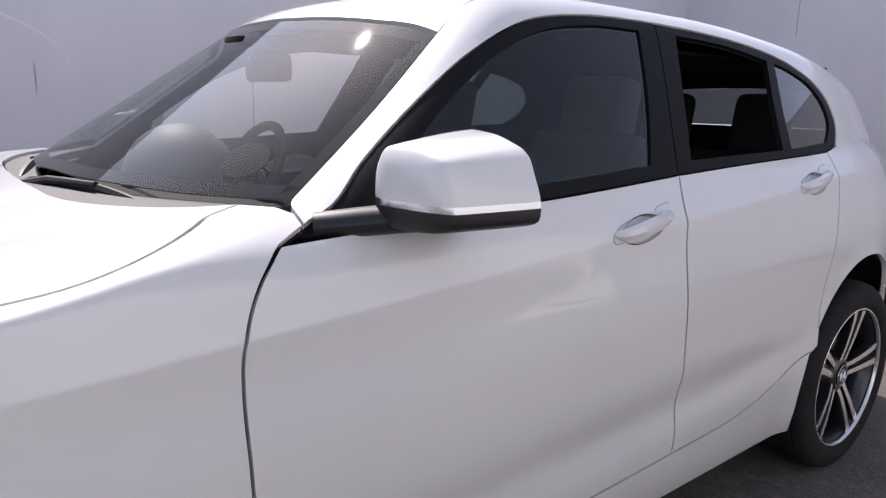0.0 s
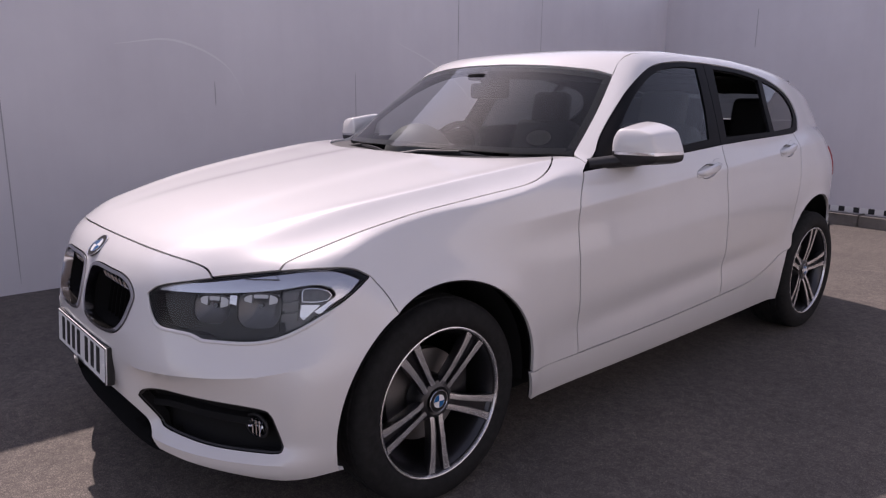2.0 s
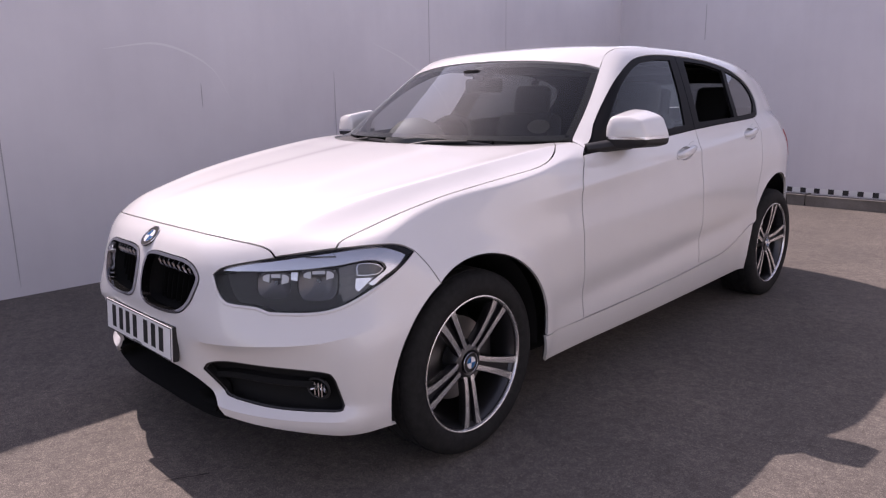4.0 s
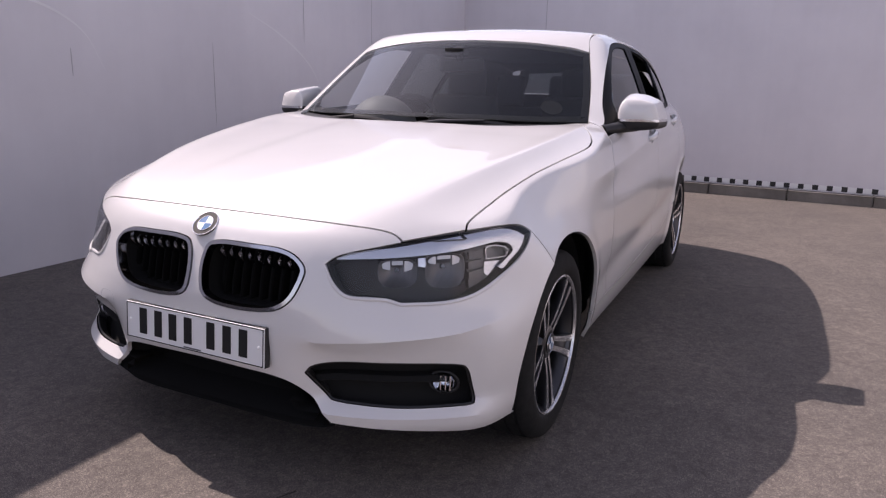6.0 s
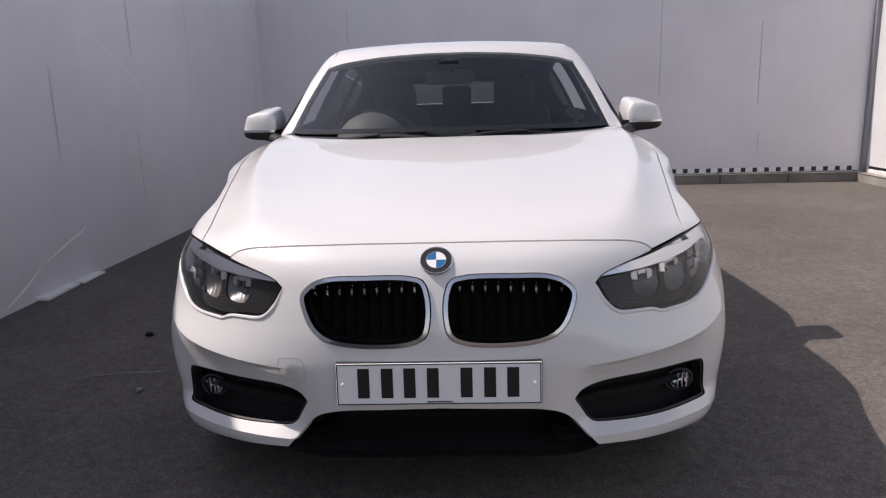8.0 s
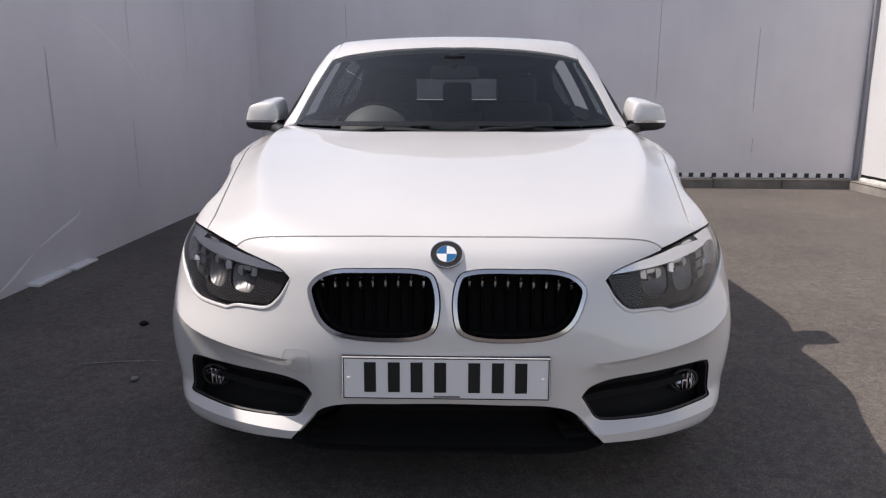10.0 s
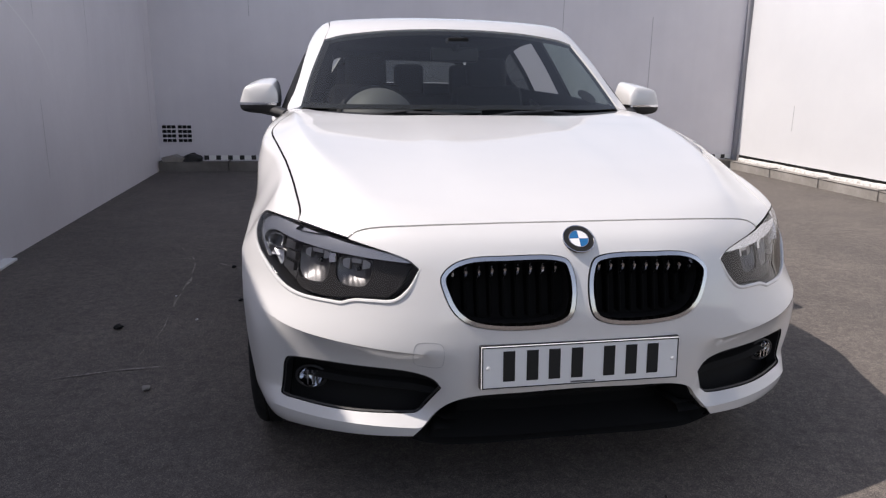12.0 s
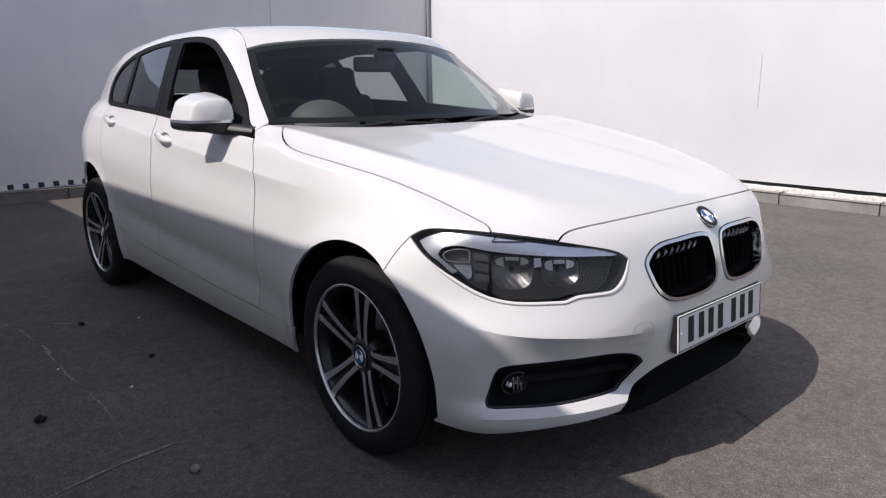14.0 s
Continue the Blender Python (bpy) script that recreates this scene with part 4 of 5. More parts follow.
rear_pane = edge(pts((0.42, 3, 1.298), (0.49, 3, 1.13)), pts((0.49, 3, 1.13), (-0.49, 3, 1.13)), pts((-0.49, 3, 1.13), (-0.42, 3, 1.298)), pts((-0.42, 3, 1.298), (0, 3, 1.312), (0.42, 3, 1.298)))
tailgate = single("tailgate", Stern, gate_l, PAINT, car, holes=[rear_pane], grid=0.03)
sheet("rear_window", panel_data(Stern, rear_pane, gap=0.0, grid=0.04, offset=-0.003, rim=0), DARK_GLASS, tailgate)


class SternWrap(Wrap):
    @classmethod
    def out(cls, q):
        a = q[:, 0]
        d = np.stack([np.sin(a), np.cos(a), 0 * a], 1)
        o = np.stack([0 * a, 0 * a + 2.7, q[:, 1]], 1)
        return cast(o, d, cls.field, 1.6)

    @staticmethod
    def back(p):
        return np.stack([np.arctan2(p[:, 0], p[:, 1] - 2.7), p[:, 2]], 1)


def ring_points(a0, a1, z0, z1):
    q = [(a0, z0), (a1, z0), (a1, z1), (a0, z1), (a0, z0)]
    return edge(*[np.array([(math.sin(a), 2.7 + math.cos(a), z) for a, z in np.linspace(q[i], q[i + 1], 24)]) for i in range(4)])


single("rear_bumper", SternWrap, ring_points(-1.28, 1.28, 0.24, 0.60), PAINT, car, grid=0.03)
pair("tail_lamp", SternWrap, ring_points(0.80, 1.06, 0.82, 0.99), RED_LAMP, car, label="red tail lamp", offset=0.004, grid=0.02, lining=False)

# window frames and panes
split_top = S((1.672, 1.045), (1.70, 1.15), (1.785, 1.407))
top_f = np.array([p for p in dlo_top if p[1] < 1.785])
top_r = np.array([p for p in dlo_top if p[1] > 1.77])
PANE_F = edge(S((0.93, 1.035), (1.25, 1.050), (1.578, 1.072)), S((1.578, 1.072), (1.64, 1.22), (1.70, 1.382)), S((1.70, 1.382), (1.52, 1.378), (1.34, 1.350), (1.16, 1.275), (1.02, 1.185), (0.93, 1.115)), S((0.93, 1.115), (0.93, 1.035)))
PANE_R = edge(S((1.745, 1.078), (2.0, 1.086), (2.225, 1.092)), S((2.225, 1.092), (2.26, 1.22), (2.32, 1.345)), S((2.32, 1.345), (2.1, 1.372), (1.86, 1.382)), S((1.86, 1.382), (1.80, 1.24), (1.745, 1.078)))
PANE_Q = edge(S((2.285, 1.094), (2.56, 1.108)), S((2.56, 1.108), (2.635, 1.165), (2.645, 1.215), (2.59, 1.278), (2.48, 1.318), (2.37, 1.34)), S((2.37, 1.34), (2.31, 1.2), (2.285, 1.094)))
frame_f = join(belt_front, split_top, np.concatenate([S((1.785, 1.407)), top_f]), np.concatenate([dlo_top[-1:], belt[:1]]))
frame_r = join(np.concatenate([belt_rear, S((2.62, 1.092))]), np.concatenate([S((2.62, 1.092)), top_r[1:]]), split_top[::-1])
pair("window_frame", RollCabin, frame_f, TRIM_BLACK, front_doors, holes=[PANE_F], grid=0.012, gap=0.002, offset=-0.003)
pair("window_frame", RollCabin, frame_r, TRIM_BLACK, rear_doors, holes=[PANE_R, PANE_Q], grid=0.014, gap=0.002, offset=-0.003)


def pane(line, mat, parent, flip, name="pane"):
    sheet(name, panel_data(RollCabin, line, gap=-0.004, grid=0.04, offset=-0.008, rim=0), mat, parent, "", flip)


# the rear window on one side and the front window on the other are wound down
pane(PANE_F, SIDE_GLASS, front_doors[0], False)
pane(PANE_Q, DARK_GLASS, rear_doors[0], False, "quarter_pane")
pane(PANE_R, DARK_GLASS, rear_doors[1], True)
pane(PANE_Q, DARK_GLASS, rear_doors[1], True, "quarter_pane")


# ---- dark inner body ----
part("underbody", box_bm(-0.72, 0.72, -0.50, 3.35, 0.20, 0.27, 0.02), BLACK_MATT, car)
part("firewall", box_bm(-0.80, 0.80, 0.47, 0.57, 0.27, 0.93, 0.02), BLACK_MATT, car)
part("engine_bay", box_bm(-0.50, 0.50, -0.60, 0.45, 0.24, 0.70, 0.03), BLACK_MATT, car)
part("boot_floor", box_bm(-0.60, 0.60, 2.95, 3.30, 0.27, 0.80, 0.03), BLACK_MATT, car)


def liner(yc, zc, r, sx):
    bm = bmesh.new()
    n, rows = 30, []
    for i in range(n + 1):
        a = radians(-6 + 192 * i / n)
        rows.append([bm.verts.new((sx * x, yc + r * math.cos(a), zc + r * math.sin(a))) for x in (0.52, 0.815)])
    hub = [bm.verts.new((sx * 0.52, yc, zc))]
    for i in range(n):
        bm.faces.new((rows[i][0], rows[i][1], rows[i + 1][1], rows[i + 1][0]))
        bm.faces.new((hub[0], rows[i][0], rows[i + 1][0]))
    part("arch_liner", bm, BLACK_MATT, car)


for sx in (1, -1):
    liner(*FRONT_ARCH[:2], FRONT_ARCH[2] + 0.010, sx)
    liner(*REAR_ARCH[:2], REAR_ARCH[2] + 0.010, sx)


# ---- wheels ----
def emblem_parts(parent, r, m, name="emblem"):
    """A round badge: chrome rim, black ring, blue and white quarters, facing +z of m."""
    def turned(bm):
        bmesh.ops.transform(bm, matrix=m, verts=bm.verts)
        return bm
    base = bmesh.new()
    bmesh.ops.create_cone(base, cap_ends=True, segments=40, radius1=r, radius2=r * 0.97, depth=0.005)
    badge = part(name, turned(base), INK, parent, "round blue and white badge with black ring")
    ring = tube_bm([(r * math.cos(2 * math.pi * i / 40), r * math.sin(2 * math.pi * i / 40), 0.0025) for i in range(40)], r * 0.04, 6, True)
    part("rim", turned(ring), CHROME, badge)
    ring = tube_bm([(r * 0.62 * math.cos(2 * math.pi * i / 40), r * 0.62 * math.sin(2 * math.pi * i / 40), 0.0035) for i in range(40)], r * 0.028, 6, True)
    part("inner_ring", turned(ring), CHROME, badge)
    for q in range(4):
        bm = bmesh.new()
        c = bm.verts.new((0, 0, 0.0045))
        arcv = [bm.verts.new((r * 0.61 * math.cos(math.pi / 2 * (q + i / 8)), r * 0.61 * math.sin(math.pi / 2 * (q + i / 8)), 0.0040)) for i in range(9)]
        for i in range(8):
            bm.faces.new((c, arcv[i], arcv[i + 1]))
        part("quarter", turned(bm), (WHITE, BLUE)[q % 2], badge)
    return badge


def build_wheel():
    w = new("wheel")
    w.parent = car
    half = [(0.098, 0.232), (0.107, 0.239), (0.1125, 0.254), (0.113, 0.270), (0.109, 0.290), (0.100, 0.305), (0.088, 0.3125)]
    tread = [(0.074, 0.3155), (0.071, 0.309), (0.066, 0.309), (0.063, 0.3165), (0.034, 0.3172), (0.032, 0.310), (0.026, 0.310), (0.024, 0.3175)]
    prof = half + tread
    prof = prof + [(-x, r) for x, r in prof[::-1]] + [(-0.095, 0.222), (0.095, 0.222)]
    part("tyre", revolve_bm(prof, 72, True), RUBBER, w, "black rubber tyre")
    lip = [(0.096, 0.2255), (0.102, 0.2265), (0.1055, 0.2285), (0.1065, 0.231), (0.1055, 0.2338), (0.100, 0.2345), (0.095, 0.230)]
    part("rim_lip", revolve_bm(lip, 72, True), MACHINED, w, "bright machined rim edge")
    barrel = [(0.098, 0.2262), (0.092, 0.222), (0.075, 0.210), (0.04, 0.206), (-0.095, 0.203), (-0.095, 0.212), (0.05, 0.215)]
    part("rim", revolve_bm(barrel, 60, True), ALLOY_DARK, w)
    hub = [(0.070, 0.0), (0.076, 0.036), (0.079, 0.044), (0.072, 0.060), (0.05, 0.072), (0.02, 0.075), (0.02, 0.0)]
    part("hub", revolve_bm(hub, 40), ALLOY_DARK, w)
    for k in range(5):
        bm = bmesh.new()
        a = radians(90 - 34 - 72 * k)
        radial, side = Vector((0, -math.cos(a), math.sin(a))), Vector((0, math.sin(a), math.cos(a)))
        rs = (0.046, 0.075, 0.11, 0.15, 0.19, 0.221)
        fronts = (0.074, 0.080, 0.086, 0.091, 0.095, 0.097)
        mids = (0.017, 0.0165, 0.0185, 0.0215, 0.0255, 0.0305)
        halves = (0.0105, 0.0100, 0.0105, 0.0112, 0.0125, 0.0150)
        for s in (-1, 1):
            rings = []
            for r, x, mid_, hw in zip(rs, fronts, mids, halves):
                c = radial * r + side * (s * mid_)
                sec = [(x - 0.034, -hw * 0.6), (x - 0.008, -hw), (x, -hw * 0.82), (x + 0.0008, 0), (x, hw * 0.82), (x - 0.008, hw), (x - 0.034, hw * 0.6)]
                rings.append([bm.verts.new(c + side * v + Vector((u, 0, 0))) for u, v in sec])
            for p, q in zip(rings, rings[1:]):
                for i in range(7):
                    f = bm.faces.new((p[i], p[(i + 1) % 7], q[(i + 1) % 7], q[i]))
                    f.material_index = 1 if i in (2, 3) else 0
            bm.faces.new(rings[0])
            bm.faces.new(rings[-1][::-1])
        # dark web between the two bars
        web = []
        for r, x, mid_ in zip(rs, fronts, mids):
            web.append([bm.verts.new(radial * r + side * v + Vector((x - 0.016, 0, 0))) for v in (-mid_, mid_)])
        for p, q in zip(web, web[1:]):
            bm.faces.new((p[0], p[1], q[1], q[0]))
        part("spoke", bm, (ALLOY_DARK, MACHINED), w, "twin-bar alloy spoke with machined face")
    for k in range(5):
        a = radians(90 + 2 - 72 * k)
        bm = bmesh.new()
        bmesh.ops.create_cone(bm, cap_ends=True, segments=6, radius1=0.0085, radius2=0.0075, depth=0.02, matrix=pose(0.062, -0.054 * math.cos(a), 0.054 * math.sin(a), 0, 90, 0))
        part("wheel_bolt", bm, STEEL, w)
    emblem_parts(w, 0.034, pose(0.081, 0, 0, 0, 90, 0) @ pose(0, 0, 0, 0, 0, 90), "centre_cap")
    part("brake_disc", revolve_bm([(0.012, 0.06), (0.012, 0.145), (-0.012, 0.145), (-0.012, 0.06)], 48, True), STEEL, w)
    part("brake_caliper", box_bm(-0.05, 0.035, 0.075, 0.165, -0.075, 0.075, 0.015), ALLOY_DARK, w)
    return w


wheel = build_wheel()
ROUND = Matrix.Diagonal((1, 1.0, 1 / 0.982, 1)) @ Matrix.Diagonal((1, 1 / 0.980, 1, 1))
for side, y, spin in ((1, -0.018, 0), (1, 2.700, -42), (-1, -0.018, -46), (-1, 2.700, -20)):
    at = Matrix.Translation((side * ((0.737 if side > 0 else 0.752) if y < 1 else 0.753), y, 0.3203)) @ ROUND @ pose(0, 0, 0, spin, 0, 0 if side > 0 else 180)
    if y < 1 and side > 0:
        wheel.matrix_basis = at
    else:
        copy_thing(wheel, at)


# ---- nose: kidneys, badge, plate, lower openings ----
def kidney(flip):
    g = tagged(new("kidney_grille"), "")
    g.parent = car
    inner = shrink(KIDNEY, Wrap, 0.0125)
    mid_ = shrink(KIDNEY, Wrap, 0.006)
    sheet("grille_surround", panel_data(Wrap, KIDNEY, [inner], gap=0.0015, grid=0.008, offset=0.004, rim=0.028), GRILLE_CHROME, g, "chrome grille surround", flip)
    sheet("grille_back", panel_data(Wrap, mid_, (), gap=0, grid=0.03, offset=-0.085, rim=-0.083), VOID, g, "", flip)
    sx = -1 if flip else 1
    tips = []
    for k in range(9):
        x = 0.058 + 0.0325 * k
        top, bot = 0.713 - 0.0006 * k * k * 0.3, 0.562 + max(0, k - 6) * 0.016
        col = F(*[(x, bot + (top - bot) * i / 10) for i in range(11)])
        bm = bmesh.new()
        rings = []
        for i, p in enumerate(col):
            u = i / 10
            y0 = p[1] + 0.060 + 0.018 * (max(0, u - 0.74) / 0.26) ** 1.5
            w = 0.0045
            rings.append([bm.verts.new((sx * (x + dx), y0 + dy, p[2])) for dx, dy in ((-w, 0.035), (-w, 0.004), (-w * 0.4, 0), (w * 0.4, 0), (w, 0.004), (w, 0.035))])
        for p, q in zip(rings, rings[1:]):
            for i in range(5):
                bm.faces.new((p[i], p[i + 1], q[i + 1], q[i]))
        tip = [(sx * x, col[-1][1] + 0.030, top - 0.010), (sx * x, col[-1][1] + 0.026, top - 0.020), (sx * x, col[-1][1] + 0.030, top - 0.034), (sx * x, col[-1][1] + 0.046, top - 0.052)]
        tips.append((tip, [0.0030, 0.0056, 0.0050, 0.0022]))
        part("slat", bm, BLACK_SLAT, g, "black grille slat" if k == 0 else "")
    # bright tubes added for the glints on the slats' upper ends
    for line, radii in tips:
        part("slat_glint", tube_bm(line, radii, 6), SLAT_GLINT, g)
    return g


kidney(False)
kidney(True)


def skin_pose(p, field=lower):
    """The pose on the skin at p, z along its normal and y up the slope."""
    n = Vector(normals_of(np.array([p], float), field)[0])
    up = Vector((0, 0, 1))
    xax = up.cross(n).normalized()
    yax = n.cross(xax)
    m = Matrix((xax, yax, n)).transposed().to_4x4()
    m.translation = p
    return m


badge_at = F((0.0, 0.762))[0]
emblem_parts(car, 0.0405, skin_pose(badge_at) @ pose(0, 0, -0.0005, -5, 0, 0))

plate = new("number_plate")
plate.parent = car
PLATE = pose(0, -0.799, 0.455, -4, 0, 0)


def plate_box(name, x0, x1, z0, z1, y0, y1, mat, bevel=0.001, label=""):
    bm = box_bm(x0, x1, y0, y1, z0, z1, bevel, 1)
    bmesh.ops.transform(bm, matrix=PLATE, verts=bm.verts)
    return part(name, bm, mat, plate, label, smooth=False)


plate_box("plate_board", -0.26, 0.26, -0.0555, 0.0555, 0.0, 0.004, WHITE, 0.001, "white reflective plate")
plate_box("plate_holder", -0.262, 0.262, -0.0575, 0.0575, 0.0045, 0.024, BLACK_SATIN, 0.002)
for x0, x1, z0, z1 in ((-0.258, 0.258, 0.0515, 0.054), (-0.258, 0.258, -0.054, -0.0515), (-0.258, -0.2555, -0.0515, 0.0515), (0.2555, 0.258, -0.0515, 0.0515)):
    plate_box("border_line", x0, x1, z0, z1, -0.0012, 0.0, INK, 0)
for x in (-0.214, -0.154, -0.097, -0.038, 0.047, 0.106, 0.164):
    plate_box("character_bar", x + 0.009, x + 0.039, -0.0365, 0.0425, -0.0016, 0.0, INK, 0.0004)
plate_box("maker_bar", -0.03, 0.035, -0.0495, -0.0455, -0.0012, 0.0, LAMP_GREY, 0)
for x in (-0.243, 0.243):
    bm = bmesh.new()
    bmesh.ops.create_uvsphere(bm, u_segments=12, v_segments=8, radius=0.006, matrix=PLATE @ pose(x, 0, 0.0) @ Matrix.Diagonal((1, 0.5, 1, 1)))
    part("plate_screw", bm, WHITE, plate)

low_half = np.concatenate([spline(mouth[::-1])[:-1], spline(pts((0.408, -0.697, 0.240), (0.40, -0.69, 0.222), (0, -0.74, 0.218)))])
intake = single("lower_intake", Wrap, np.concatenate([low_half[:-1], mirrored(low_half)[:-1]]), VOID, car, gap=-0.010, offset=-0.135, rim=-0.128, lining=False, grid=0.03)
for z in (0.31, 0.255):
    w = 0.30 + (0.335 - z) * 0.9
    c = F(*[(x, z) for x in np.linspace(-w, w, 15)])
    part("intake_bar", tube_bm([(p[0], p[1] + 0.105, p[2]) for p in c], 0.006, 6), VOID, intake)
chin = F(*[(x, 0.222) for x in np.linspace(-0.62, 0.62, 25)])
part("chin_lip", tube_bm([(p[0], p[1] + 0.075, 0.223) for p in chin], 0.012, 8, flat=0.7), VOID, car)
tow_c, tow_s, tow_r = (-0.384, 0.480), 0.034, 0.008
tow_q = spline([(tow_c[0] + a * tow_s - (a * tow_r if k else 0), tow_c[1] + b * tow_s - (0 if k else b * tow_r)) for a, b, k in ((-1, -1, 1), (1, -1, 1), (1, -1, 0), (1, 1, 0), (1, 1, 1), (-1, 1, 1), (-1, 1, 0), (-1, -1, 0))], 0.006, True)
part("tow_cover_seam", tube_bm([Vector(p) + Vector((0, 0.0002, 0)) for p in F(*tow_q)], 0.0008, 5, True), SEAM, bumper)


def lamp_lip(flip):
    """The bumper's rolled edge under the lamp, and under the grille."""
    sx = -1 if flip else 1
    for line, ok, r in ((shrink(HEADLAMP, Wrap, -0.003), lambda p: p[2] < 0.70 or (p[0] < 0.45 and p[2] < 0.705), 0.0055),):
        keep = [i for i, p in enumerate(line) if ok(p)]
        start = next(i for i in keep if (i - 1) % len(line) not in keep)
        run = []
        while start % len(line) in keep and len(run) < len(line):
            run.append(line[start % len(line)])
            start += 1
        m = len(run)
        part("lamp_edge", tube_bm([(sx * p[0], p[1] + 0.0012, p[2]) for p in run], [r * min(1, 0.3 + 6 * min(i, m - 1 - i) / m) for i in range(m)], 8), PAINT, bumper)


lamp_lip(False)
lamp_lip(True)


def fog_unit(flip):
    sx = -1 if flip else 1
    g = new("fog_insert")
    g.parent = car
    sheet("recess", panel_data(Wrap, FOG, (), gap=-0.001, grid=0.02, offset=-0.055, rim=-0.054), BLACK_MATT, g, "black recess", flip)
    inner = shrink(FOG, Wrap, 0.007)
    sheet("recess_edge", panel_data(Wrap, FOG, [inner], gap=0.0015, grid=0.01, offset=-0.004, rim=0.03), BLACK_SATIN, g, "", flip)
    # a blade across the recess
    blade = Wrap.out(np.array([(s, 0.352 + 0.02 * (s + 0.85)) for s in np.linspace(-0.89, -0.56, 16)]))
    bm = bmesh.new()
    rings = []
    for p in blade:
        n = normals_of(p[None], lower)[0]
        c = p - n * 0.026
        rings.append([bm.verts.new((sx * q[0], q[1], q[2])) for q in (c + n * 0.012, c + np.array([0, 0, 0.010]), c - n * 0.03 + np.array([0, 0, 0.006]), c - n * 0.03 - np.array([0, 0, 0.006]), c - np.array([0, 0, 0.010]))])
    for p, q in zip(rings, rings[1:]):
        for i in range(5):
            bm.faces.new((p[i], p[(i + 1) % 5], q[(i + 1) % 5], q[i]))
    part("blade", bm, BLACK_MATT, g, "black blade")
    at = Wrap.out(np.array([(-0.590, 0.352)]))[0]
    m = pose(sx * at[0], at[1] + 0.03, at[2], 90, 0, sx * 14)
    bm = bmesh.new()
    bmesh.ops.create_uvsphere(bm, u_segments=24, v_segments=12, radius=0.031, matrix=m @ Matrix.Diagonal((1.2, 0.86, 0.55, 1)))
    lamp = part("fog_lamp", bm, LENS, g, "clear round fog lamp")
    bowl = revolve_bm([(0.022, 0.030), (0.012, 0.027), (-0.004, 0.020), (-0.010, 0.006), (-0.010, 0.0)], 24)
    bmesh.ops.transform(bowl, matrix=m @ pose(0, 0, 0, 0, -90, 0) @ pose(-0.016, 0, 0), verts=bowl.verts)
    part("reflector", bowl, CHROME, lamp)
    ring = tube_bm([m @ Vector((0.041 * math.cos(2 * math.pi * i / 28), 0.031 * math.sin(2 * math.pi * i / 28), 0.0)) for i in range(28)], 0.004, 8, True)
    part("bezel", ring, BLACK_SATIN, lamp)
    for dx in (-0.010, 0.004, 0.017):
        bm = box_bm(dx, dx + 0.004, -0.022, 0.022, 0.002, 0.010, 0.001, 1)
        bmesh.ops.transform(bm, matrix=m, verts=bm.verts)
        part("rib", bm, CHROME, lamp)


fog_unit(False)
fog_unit(True)


# ---- headlamps ----
def W(*sz):
    """A line over the nose from (s, z) pairs of the wrap."""
    return Wrap.out(spline(np.array(sz, float), 0.012))


def hollow(name, s0, s1, z0, z1, base, deep, mat, parent, sx, label="", n=32):
    """A reflector bowl with a flat top and a round foot, sunk behind the lens."""
    bm = bmesh.new()
    sc, zc, hs, hz = (s0 + s1) / 2, z0 + (z1 - z0) * 0.62, (s1 - s0) / 2, (z1 - z0)
    rows = []
    for k in (1.04, 1.0, 0.97, 0.85, 0.7, 0.5, 0.3, 0.1):
        q = []
        for i in range(n):
            a = 2 * math.pi * i / n
            c, s = math.cos(a), math.sin(a)
            r = (abs(c) ** 3.2 + abs(s) ** 3.2) ** (-1 / 3.2) if s > 0 else (abs(c) ** 3.0 + abs(s) ** 3.0) ** (-1 / 3.0)
            q.append((sc + hs * k * r * c, zc + hz * (0.38 if s > 0 else 0.62) * k * r * s))
        p = Wrap.out(np.array(q))
        nn = normals_of(p, lower)
        p = p - nn * (base + deep * (1 - min(k, 1) ** 2))
        rows.append([bm.verts.new((sx * v[0], v[1], v[2])) for v in p])
    for p, q in zip(rows, rows[1:]):
        for j in range(n):
            bm.faces.new((p[j], p[(j + 1) % n], q[(j + 1) % n], q[j]))
    bm.faces.new(rows[-1])
    return part(name, bm, mat, parent, label)


